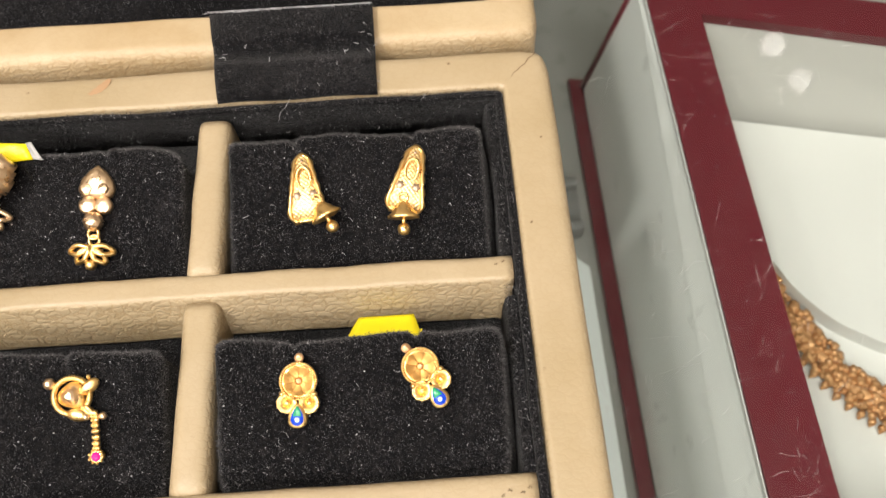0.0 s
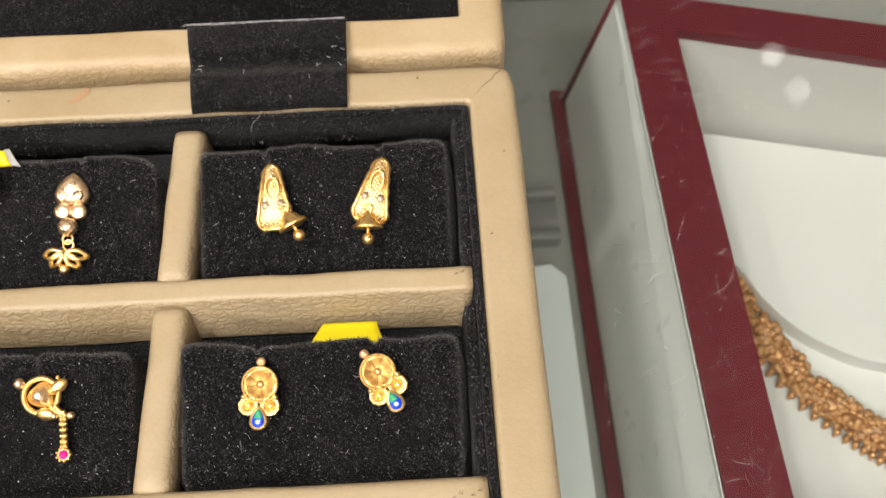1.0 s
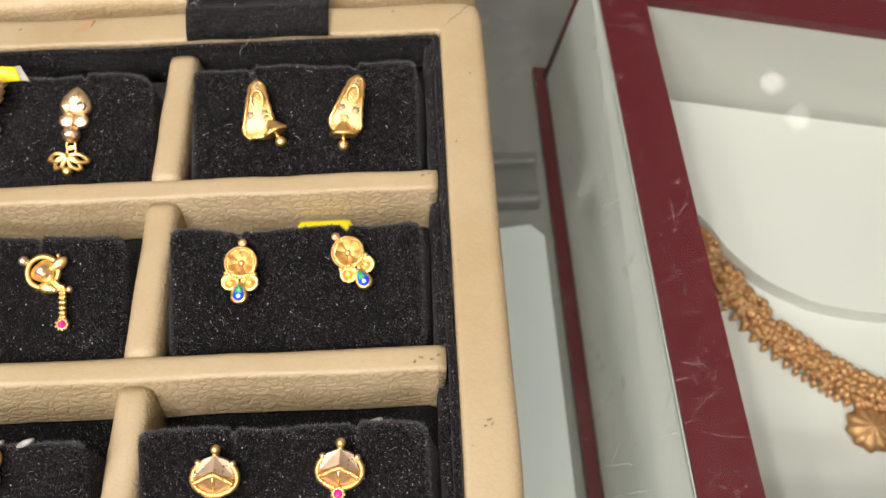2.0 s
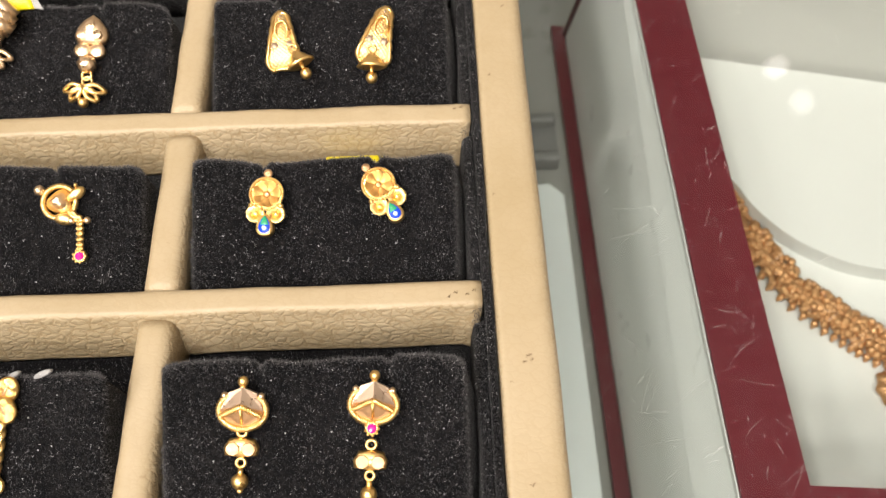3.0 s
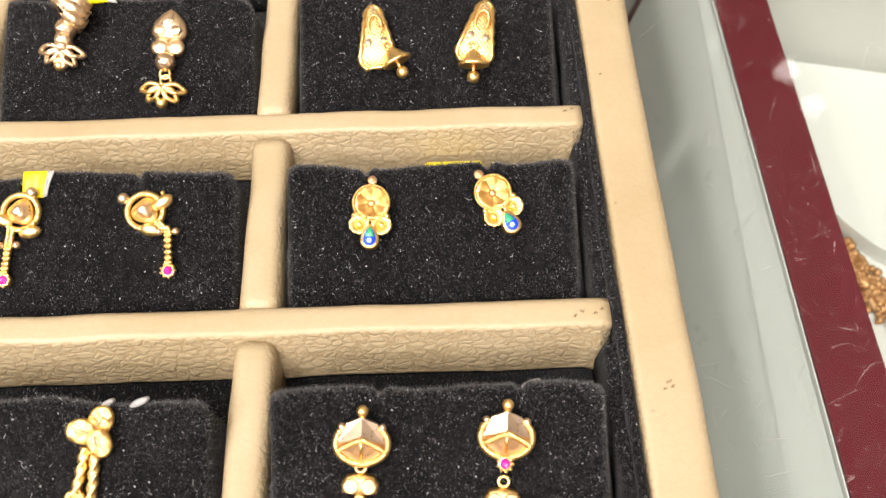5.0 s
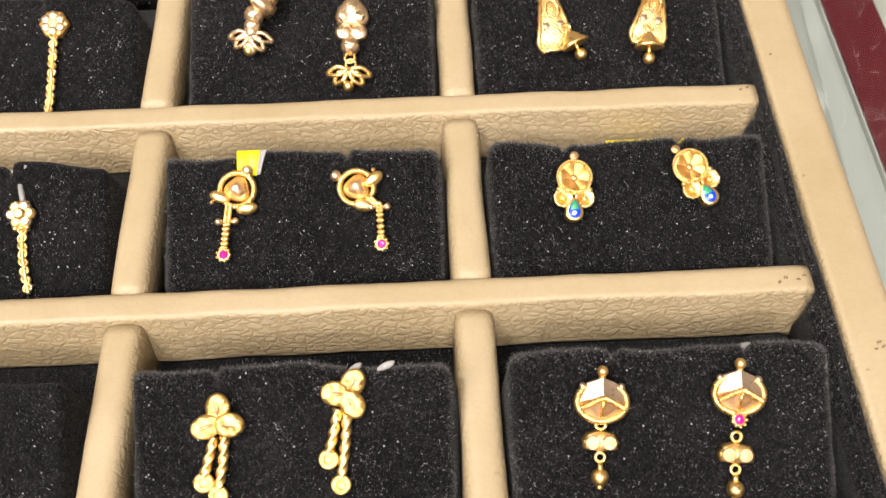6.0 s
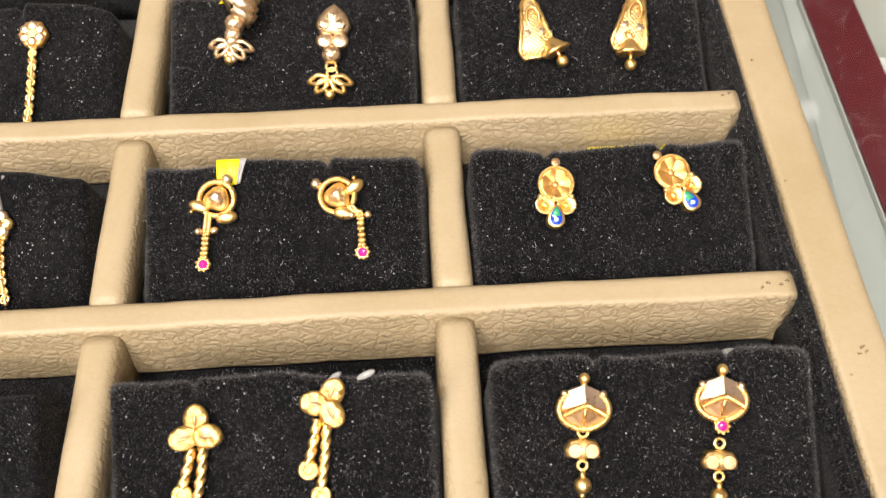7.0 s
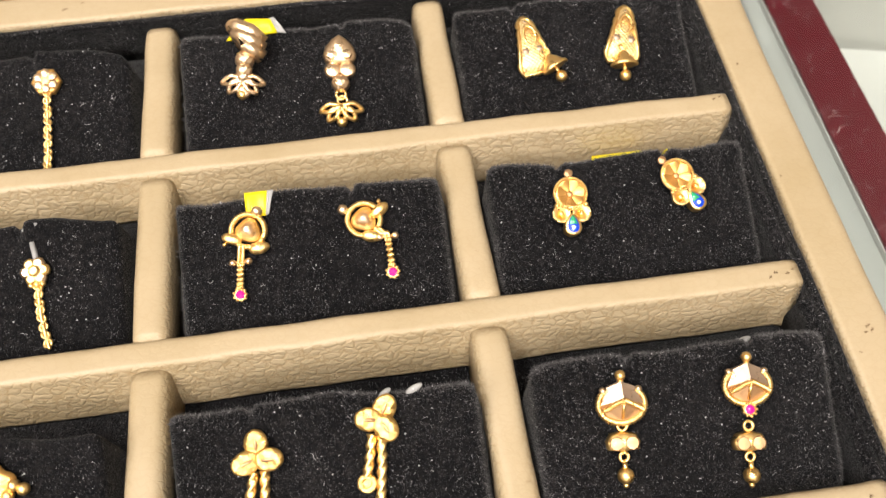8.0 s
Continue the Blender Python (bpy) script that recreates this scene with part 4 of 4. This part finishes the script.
def heart_drop():
    e = on_pad("leaf_drop_earring", 0, -7.79, 1.20, -4, "pale gold leaf earring with a parasol drop on black velvet", size=1.14)
    z = 0.16
    leaf = [(0, 0.99), (0.13, 0.90), (0.25, 0.76), (0.30, 0.60), (0.25, 0.46), (0.10, 0.42), (-0.10, 0.42), (-0.25, 0.46), (-0.30, 0.60), (-0.25, 0.76), (-0.13, 0.90)]
    bm = bmesh.new()
    plate(bm, leaf, 0.02, z, 0.05, 0.05)
    ob = part("leaf", bm, GOLD_PALE, e)
    for px, py in ((-0.13, 0.58), (0.13, 0.58), (0.0, 0.74)):
        bm = bmesh.new()
        lathe(bm, px, py, z, [(0.11, 0.0), (0.085, 0.06), (0.01, 0.08)], 7)
        part("facet", bm, GOLD_PALE, ob, smooth=False)
    for sx in (-0.13, 0.13):
        bm = bmesh.new()
        lathe(bm, sx, 0.31, 0.03, [(0.14, 0), (0.15, 0.10), (0.11, 0.13), (0.01, 0.135)], 16)
        part("disc", bm, GOLD_PALE, e)
    bm = bmesh.new()
    bmesh.ops.create_icosphere(bm, subdivisions=2, radius=0.17, matrix=Matrix.Translation((0, 0.03, z)))
    part("cut_ball", bm, GOLD_PALE, e, smooth=False)
    for k, yy in enumerate((-0.17, -0.28)):
        bm = bmesh.new()
        tube(bm, circle(0.02 * k, yy, z - 0.03, 0.085, 20), 0.024, 7, True)
        part("link", bm, GOLD, e)
    umbrella(e, 0, -0.42, 0.18, 0.37, True)
    return e


heart_drop()


def twist_drop():
    e = on_pad("twist_drop_earring", 0, -9.70, 1.50, -8, "pale gold twisted hoop earring with an open flower drop", size=1.12)
    for k in range(3):
        a = radians(k * 60 + 20)
        bm = bmesh.new()
        tube(bm, [(-0.31 * math.cos(a + 0.3), 0.88 - 0.16 * k + 0.10, 0.28 + 0.03 * k), (-0.12, 0.94 - 0.16 * k, 0.42), (0.10, 0.86 - 0.16 * k, 0.42), (0.30, 0.72 - 0.14 * k, 0.26)], 0.145, 10)
        part("coil", bm, GOLD_PALE, e)
    for yy, r in ((0.36, 0.18), (0.16, 0.155), (0.04, 0.12)):
        bm = bmesh.new()
        bmesh.ops.create_icosphere(bm, subdivisions=2, radius=r, matrix=Matrix.Translation((0.01 * yy, yy, 0.28)))
        part("cut_ball", bm, GOLD_PALE, e, smooth=False)
    umbrella(e, -0.02, 0.0, 0.24, 0.38, False)
    bm = bmesh.new()
    plate(bm, [(0.13 * math.cos(k / 16 * 2 * math.pi), -0.20 + 0.16 * math.sin(k / 16 * 2 * math.pi)) for k in range(16)], 0.2, 0.27, 0.03, 0.03)
    part("centre_petal", bm, GOLD_PALE, e)
    bm = bmesh.new()
    tube(bm, [(0.0, 0.7, 0.2), (0.0, 0.75, -0.02)], 0.05, 8)
    tube(bm, [(0.0, 0.1, 0.2), (0.0, 0.05, -0.02)], 0.05, 8)
    part("hoop_back", bm, GOLD, e)
    return e


twist_drop()


def chain_part(owner, pts, step=0.12):
    """A chain of small flattened links along a path."""
    bm = bmesh.new()
    path = smooth_path(pts, 10)
    run, last = 0.0, path[0]
    k = 0
    for p in path:
        run += (p - last).length
        last = p
        if run >= step or p is path[0]:
            run = 0.0
            k += 1
            m = Matrix.Translation(p) @ Matrix.Rotation(radians(35 if k % 2 else -35), 4, "Z")
            sub = bmesh.new()
            tube(sub, circle(0, 0, 0, 0.055, 12, squash=1.35), 0.026, 6, True)
            sub.transform(m @ Matrix.Rotation(radians(25), 4, "Y"))
            me = bpy.data.meshes.new("tmp")
            sub.to_mesh(me)
            sub.free()
            bm.from_mesh(me)
            bpy.data.meshes.remove(me)
    tube(bm, path, 0.035, 6)
    return part("chain", bm, GOLD, owner)


def flower_chain():
    e = on_pad("chain_earring", 0, -13.63, 1.97, 0, "gold six-petal stud with a hanging chain on black velvet")
    bm = bmesh.new()
    out = [(0.29 * (1 - 0.10 * (k % 2)) * math.cos(radians(k * 30)), 0.29 * (1 - 0.10 * (k % 2)) * math.sin(radians(k * 30))) for k in range(12)]
    plate(bm, out, 0.03, 0.15, 0.03, 0.03)
    part("flower", bm, GOLD_MATTE, e, smooth=False)
    for k in range(6):
        bm = bmesh.new()
        a = radians(k * 60 + 30)
        ball(bm, 0.16 * math.cos(a), 0.16 * math.sin(a), 0.17, 0.098, 1, 1, 0.45, 8, 6)
        part("petal", bm, GOLD_PALE, e, smooth=False)
    chain_part(e, [(0.0, -0.26, 0.12), (-0.01, -0.6, 0.1), (-0.03, -1.1, 0.1), (-0.05, -1.6, 0.1), (-0.12, -1.98, 0.1)])
    return e


flower_chain()


def cluster_chain():
    e = on_pad("chain_earring", 1, -13.45, 1.57, 4, "gold faceted cluster stud with a hanging chain on black velvet")
    for k in range(7):
        a = radians(k * 60)
        r = 0.0 if k == 6 else 0.15
        bm = bmesh.new()
        lathe(bm, r * math.cos(a), r * math.sin(a), 0.06, [(0.10, 0), (0.11, 0.08 + (0.05 if k == 6 else 0)), (0.07, 0.12 + (0.05 if k == 6 else 0)), (0.005, 0.13 + (0.05 if k == 6 else 0))], 8)
        part("cut_grain", bm, GOLD_PALE if k % 2 else GOLD, e, smooth=False)
    for sx in (-0.1, 0.0, 0.1):
        bm = bmesh.new()
        ball(bm, sx, -0.24, 0.12, 0.055)
        part("grain", bm, GOLD, e)
    bm = bmesh.new()
    tube(bm, [(0.0, 0.1, 0.02), (0, 0.3, 0.02), (-0.04, 0.55, 0.0)], 0.05, 7)
    part("sleeve", bm, CLEAR, e, "clear plastic sleeve")
    chain_part(e, [(0.0, -0.28, 0.10), (-0.01, -0.6, 0.1), (0.0, -0.95, 0.1), (0.06, -1.4, 0.1)])
    return e


cluster_chain()


def fan_drop(x, s, turn, ruby):
    """A faceted dome in a rope ring, a two-lobed link and a bead, hung one under the other."""
    name = "ruby_fan_earring" if ruby else "fan_earring"
    e = on_pad(name, 2, x, s, turn, "long gold drop earring with a faceted dome" + (", ruby and bead" if ruby else " and a bead"))
    z = 0.14
    bm = bmesh.new()
    pts = []
    for a in range(330):
        th = radians(128 + 284 * a / 329)
        pts.append((0.37 * math.cos(th), -0.03 + 0.29 * math.sin(th), z + 0.03))
    tube(bm, pts, 0.048, 12, False, 3, 150, 0.25)
    part("rope_ring", bm, GOLD, e)
    # the dome: four facets that meet on a ridge
    top, mid, low = (0.0, 0.34), (0.0, 0.06), (0.0, -0.30)
    lft, rgt = (-0.34, -0.02), (0.34, -0.02)
    bl, br = (-0.25, -0.24), (0.25, -0.24)
    peak = z + 0.19
    for nm, poly, mat, lab in (
        ("facet", [(*top, z + 0.10), (-0.22, 0.25, z + 0.06), (*lft, z + 0.08), (*mid, peak)], GOLD_FACET, "polished pale facet"),
        ("facet", [(*top, z + 0.10), (*mid, peak), (*rgt, z + 0.08), (0.22, 0.25, z + 0.06)], GOLD_FACET, "polished pale facet"),
        ("facet", [(*lft, z + 0.08), (*bl, z + 0.02), (*low, z + 0.04), (*mid, peak)], GOLD_TAN, ""),
        ("facet", [(*rgt, z + 0.08), (*mid, peak), (*low, z + 0.04), (*br, z + 0.02)], GOLD_TAN, "")):
        bm = bmesh.new()
        f = bm.faces.new([bm.verts.new(p) for p in poly])
        ext = bmesh.ops.extrude_face_region(bm, geom=[f])["geom"]
        bmesh.ops.translate(bm, verts=[g for g in ext if isinstance(g, bmesh.types.BMVert)], vec=(0, 0, -0.10))
        part(nm, bm, mat, e, lab, False)
    for sx in (-1, 1):
        bm = bmesh.new()
        tube(bm, smooth_path([(0, 0.05, peak + 0.03), (sx * 0.08, 0.015, peak - 0.005), (sx * 0.16, -0.025, (peak + z + 0.08) / 2 + 0.04), (sx * 0.24, -0.07, z + 0.15), (sx * 0.32, -0.115, z + 0.13)], 26), 0.040, 10, False, 2, 150, 0.32)
        part("rope_brow", bm, GOLD, e)
        bm = bmesh.new()
        ball(bm, sx * 0.29, 0.20, z + 0.03, 0.058)
        part("side_bead", bm, GOLD_PALE, e)
    bm = bmesh.new()
    tube(bm, [(0, 0.02, peak), (0, -0.24, z + 0.06)], 0.025, 6)
    part("ridge", bm, GOLD, e)
    bm = bmesh.new()
    ball(bm, 0, 0.43, z + 0.06, 0.085)
    tube(bm, [(0, 0.28, z + 0.04), (0, 0.36, z + 0.05)], 0.05, 8)
    part("top_bead", bm, GOLD, e)
    y = -0.34
    if ruby:
        gem(0, -0.40, z + 0.06, 0.10, owner=e)
        y = -0.64
    bm = bmesh.new()
    tube(bm, circle(0, y - 0.03, z - 0.02, 0.075, 20), 0.026, 7, True)
    part("link", bm, GOLD, e)
    y -= 0.28
    bm = bmesh.new()
    lobe = [(-0.25, -0.12), (-0.27, 0.0), (-0.20, 0.12), (-0.07, 0.15), (0.07, 0.15), (0.20, 0.12), (0.27, 0.0), (0.25, -0.12), (0.0, -0.15)]
    plate(bm, [(px, y + py) for px, py in lobe], 0.02, z + 0.05, 0.04)
    ob = part("two_lobed_link", bm, GOLD, e)
    for sx in (-1, 1):
        bm = bmesh.new()
        lathe(bm, sx * 0.125, y - 0.015, z + 0.03, [(0.118, 0), (0.112, 0.035), (0.10, 0.045), (0.005, 0.05)], 9)
        part("polished_disc", bm, GOLD_TAN, ob, smooth=False)
    for yy in (y - 0.24,):
        bm = bmesh.new()
        tube(bm, circle(0, yy, z - 0.03, 0.07, 20), 0.026, 7, True)
        part("link", bm, GOLD, e)
    bm = bmesh.new()
    ball(bm, 0, y - 0.53, z - 0.01, 0.135)
    tube(bm, [(0, y - 0.32, z - 0.02), (0, y - 0.44, z - 0.01)], 0.045, 8)
    ball(bm, 0, y - 0.68, z - 0.03, 0.048)
    part("bead_drop", bm, GOLD, e)
    return e


fan_drop(-3.93, 1.82, -4, False)
fan_drop(-1.86, 1.84, -5, True)


def clover_drop(x, s, petals, chains):
    """Three hammered petals with two twisted chains that end in flat discs."""
    e = on_pad("clover_earring", 2, x, s, 0, "gold three-petal stud with two twisted chains and flat discs")
    for k, (px, py, a) in enumerate(petals):
        bm = bmesh.new()
        out = [(0.235 * math.cos(i / 20 * 2 * math.pi), 0.185 * math.sin(i / 20 * 2 * math.pi)) for i in range(20)]
        plate(bm, out, 0.0, 0.07, 0.03, 0.014)
        bm.transform(Matrix.Translation((px * 0.88, py * 0.88, 0.10 + 0.03 * k)) @ Matrix.Rotation(radians(a), 4, "Z") @ Matrix.Rotation(radians(-9), 4, "Y"))
        ob = part("petal", bm, GOLD_HAMMERED, e)
        bm = bmesh.new()
        plate(bm, [(0.11 * math.cos(i / 12 * 2 * math.pi), 0.035 * math.sin(i / 12 * 2 * math.pi)) for i in range(12)], 0.07, 0.088, 0.012)
        bm.transform(Matrix.Translation((px * 0.88, py * 0.88, 0.10 + 0.03 * k)) @ Matrix.Rotation(radians(a), 4, "Z") @ Matrix.Rotation(radians(-9), 4, "Y"))
        part("dent", bm, GOLD_TAN, ob, "dull dented centre")
    for pts, disc in chains:
        bm = bmesh.new()
        path = smooth_path([(*p, 0.10) for p in pts], 40)
        tube(bm, path, 0.07, 12, False, 3, 34, 0.22)
        ob = part("twisted_chain", bm, GOLD, e)
        bm = bmesh.new()
        lathe(bm, disc[0], disc[1], 0.07, [(0.145, 0), (0.155, 0.03), (0.135, 0.055), (0.075, 0.055), (0.06, 0.03), (0.01, 0.028)], 26)
        part("end_disc", bm, GOLD_HAMMERED, ob, smooth=False)
    return e


clover_drop(-7.73, 2.06, [(0.09, 0.20, 60), (-0.20, 0.04, 170), (0.08, -0.14, -60)],
            [([(-0.16, -0.20), (-0.22, -0.50), (-0.31, -0.84)], (-0.32, -0.94)), ([(-0.02, -0.25), (-0.06, -0.7), (-0.14, -1.2)], (-0.15, -1.32))])
clover_drop(-9.67, 1.78, [(0.0, 0.20, 90), (-0.20, -0.10, 200), (0.20, -0.08, 0)],
            [([(-0.08, -0.25), (-0.16, -0.55), (-0.24, -0.82)], (-0.25, -0.92)), ([(0.08, -0.25), (0.05, -0.6), (-0.03, -1.0)], (-0.04, -1.12))])


def green_stud():
    e = on_pad("enamel_stud", 2, -13.62, 1.88, 12, "gold flower stud with a green enamel centre on black velvet")
    bm = bmesh.new()
    lathe(bm, 0, 0, 0.05, [(0.30, 0), (0.33, 0.07), (0.24, 0.12), (0.05, 0.13)], 40, 5, 0.02, 0.14)
    part("flower", bm, GOLD_MATTE, e)
    bm = bmesh.new()
    lathe(bm, 0.0, 0.16, 0.12, [(0.13, 0), (0.11, 0.06), (0.01, 0.08)], 14)
    part("enamel", bm, GREEN, e, "green enamel")
    for px, py in ((0.30, -0.10), (0.42, -0.20), (0.18, -0.22)):
        bm = bmesh.new()
        ball(bm, px, py, 0.13, 0.10)
        part("bead", bm, GOLD, e)
    return e


green_stud()


# ---- price tags and their loops ----
def tag_plate(owner, name, corners, mat, bend=0.05, thick=0.03, label=""):
    """A limp plastic strip between four corners (front left, front right, back right, back left)."""
    a, b, c, d = (Vector(p) for p in corners)
    rows = []
    for j in range(9):
        v = j / 8
        rows.append([tuple((a.lerp(b, i / 8)).lerp(d.lerp(c, i / 8), v) + Vector((0, 0, bend * math.sin(math.pi * v) * (0.7 + 0.3 * math.sin(i))))) for i in range(9)])
    bm = bmesh.new()
    skin(bm, rows, False, False, False)
    geom = bmesh.ops.extrude_face_region(bm, geom=bm.faces[:])["geom"]
    bmesh.ops.translate(bm, verts=[g for g in geom if isinstance(g, bmesh.types.BMVert)], vec=(0, 0, thick))
    return part(name, bm, mat, owner, label)


TAGS = "price tags on the earrings"
tag = thing("price_tag", -2.4, -1.06, -0.52, "bright yellow plastic price tag tucked behind a velvet cushion", "price tag", TAGS)
tag_plate(tag, "strip", [(-0.82, -0.28, -0.02), (0.70, -0.28, -0.02), (0.52, 0.36, -0.13), (-0.50, 0.36, -0.13)], YELLOW, 0.02)
bm = bmesh.new()
tube(bm, smooth_path([(0.60, -0.2, 0.06), (0.66, -0.30, 0.70), (0.66, -0.38, 0.80), (0.62, -0.52, 0.84)], 5), 0.015, 6)
part("loop", bm, YELLOW, tag)
tag = on_pad("price_tag", 1, -9.52, 2.30, 0, "yellow plastic price tag folded over the cushion's edge", TAGS, "price tag")
tag_plate(tag, "strip", [(-0.20, -0.20, 0.02), (0.14, -0.20, 0.02), (0.20, 0.26, 0.0), (-0.21, 0.26, 0.0)], YELLOW, 0.04)
tag_plate(tag, "clear_edge", [(0.14, -0.20, 0.03), (0.20, -0.18, 0.03), (0.32, 0.26, 0.02), (0.21, 0.26, 0.02)], CLEAR, 0.04, label="clear plastic edge")
tag = on_pad("price_tag", 0, -9.38, 2.62, 0, "yellow and clear plastic price tag behind a twisted earring", TAGS, "price tag")
tag_plate(tag, "strip", [(-0.62, -0.16, 0.06), (0.42, -0.08, 0.04), (0.30, 0.22, 0.08), (-0.20, 0.26, 0.10)], YELLOW, 0.05)
tag_plate(tag, "clear_edge", [(0.42, -0.08, 0.05), (0.60, -0.10, 0.03), (0.38, 0.26, 0.06), (0.28, 0.24, 0.08)], CLEAR, 0.03, label="clear plastic edge")
for row, x, s, w, sunk in ((1, -13.55, 2.40, 0.13, 0.0), (2, -1.35, 2.42, 0.14, 0.98), (2, -7.62, 2.45, 0.09, 0.0), (2, -7.15, 2.46, 0.12, 0.0)):
    tag = on_pad("tag_loop", row, x, s, 0, "white plastic tag loop poking over the velvet cushion", TAGS, "price tag")
    bm = bmesh.new()
    plate(bm, [(w * 1.15 * math.cos(i * math.pi / 7), 0.055 * math.sin(i * math.pi / 7) + 0.05 * math.cos(i * math.pi / 7)) for i in range(14)], -0.08 - sunk, 0.02 - sunk, 0.02)
    part("loop", bm, CLEAR, tag)

# ---- wear: glue stain, flecks, lint, scratches ----
bm = bmesh.new()
stain_path = smooth_path([(-8.30, 4.38, 0), (-8.16, 4.46, 0), (-8.02, 4.60, 0), (-7.92, 4.76, 0)], 8)
rows = []
for i, p in enumerate(stain_path):
    w = 0.085 * math.sin(math.pi * (0.12 + 0.76 * i / (len(stain_path) - 1))) * (1 + 0.3 * noise.noise(Vector((i * 0.4, 0, 0))))
    rows.append([(p.x - w, p.y + w * 0.5, 0.064), (p.x, p.y, 0.074), (p.x + w, p.y - w * 0.5, 0.064)])
skin(bm, rows, False, False, False)
STAIN = make_plain("brown_stain", (0.36, 0.20, 0.10), (0.46, 0.30, 0.17), 300, 0.5)
boxed("glue_stain", bm, STAIN, "brown glue smear", rim)

rng = random.Random(11)
bm = bmesh.new()


def fibre(x, y, z, length, r, slope):
    a = rng.uniform(0, 6.28)
    pts = []
    px, py = x, y
    for k in range(6):
        a += rng.uniform(-0.7, 0.7)
        px += math.cos(a) * length / 5
        py += math.sin(a) * length / 5
        pts.append((px, py, z + (py - y) * slope + rng.uniform(0.0, 0.02)))
    tube(bm, pts, r, 3)


for j in range(3):
    (y0, y1), (z0, z1) = PAD_Y[j], SLOPE[j]
    slope = (z1 - z0) / (y1 - y0)
    for x0, x1 in PAD_X:
        left = max(x0, -15.0)
        for k in range(12):
            x, y = rng.uniform(left + 0.2, x1 - 0.2), rng.uniform(y0 + 0.3, y1 - 0.25)
            fibre(x, y, z0 + (y - y0) * slope + 0.025, rng.choice((0.04, 0.05, 0.06, 0.08, 0.13)), rng.choice((0.002, 0.003, 0.003)), slope)
        for k in range(55):
            x, y = rng.uniform(left + 0.15, x1 - 0.15), rng.uniform(y0 + 0.25, y1 - 0.1)
            bmesh.ops.create_icosphere(bm, subdivisions=1, radius=rng.choice((0.005, 0.006, 0.008, 0.010, 0.014)), matrix=Matrix.Translation((x, y, z0 + (y - y0) * slope + 0.02)))
for k in range(60):
    x, y = rng.uniform(-8.5, -0.2), rng.uniform(4.1, 6.2)
    if -5.6 < x < -2.4:
        fibre(x, y, 0.17, 0.12, 0.005, 0)
for k in range(150):
    fibre(rng.uniform(-5.95, -2.45), 6.36 + rng.uniform(-0.03, 0.03), 0.13, 0.10, 0.006, -1.0)
fibre(-4.1, 3.98, 0.17, 0.6, 0.004, 0)
fibre(-3.9, 4.02, 0.17, 0.5, 0.004, 0)
solid("lint", bm, LINT, "white lint and dust on black velvet", "lint", "stuff")

rng = random.Random(23)
bm = bmesh.new()


def scratch(x, y, a, length, w):
    """One bowed hairline in the glass, thin at both ends."""
    bow = rng.uniform(-0.08, 0.08) * length
    rows = []
    for i in range(6):
        t = i / 5
        ox = math.sin(math.pi * t) * bow
        ww = w * math.sin(math.pi * (0.1 + 0.8 * t))
        cx, cy = x + math.cos(a) * length * (t - 0.5) - math.sin(a) * ox, y + math.sin(a) * length * (t - 0.5) + math.cos(a) * ox
        rows.append([(cx - math.sin(a) * ww, cy + math.cos(a) * ww, -3.494), (cx + math.sin(a) * ww, cy - math.cos(a) * ww, -3.494)])
    skin(bm, rows, False, False, False)


for k in range(560):
    lean = rng.gauss(0.45, 0.55) if rng.random() < 0.6 else rng.uniform(0, 3.14)
    scratch(rng.uniform(1.35, 13.0), rng.uniform(-13.0, 16.0), lean, rng.choice((0.06, 0.1, 0.15, 0.25, 0.4, 0.7)), rng.choice((0.0015, 0.002, 0.003, 0.004)))
# rubbed patches, where many short hairlines lie together
for k in range(170):
    x, y, lean = rng.uniform(1.6, 9.5), rng.uniform(-9.0, 8.0), rng.uniform(-0.6, 2.2)
    for j in range(rng.randint(4, 9)):
        scratch(x + rng.gauss(0, 0.22), y + rng.gauss(0, 0.22), lean + rng.gauss(0, 0.35), rng.choice((0.05, 0.08, 0.12, 0.2, 0.35)), rng.choice((0.0012, 0.0016, 0.002, 0.003)))
for k in range(70):
    scratch(rng.uniform(2.0, 9.5), rng.uniform(-9.0, 9.0), rng.gauss(0.3, 0.6), rng.uniform(0.6, 1.8), 0.0018)
solid("scratches", bm, SCRATCH, "fine scratches on the glass counter top", "scratches", "stuff")
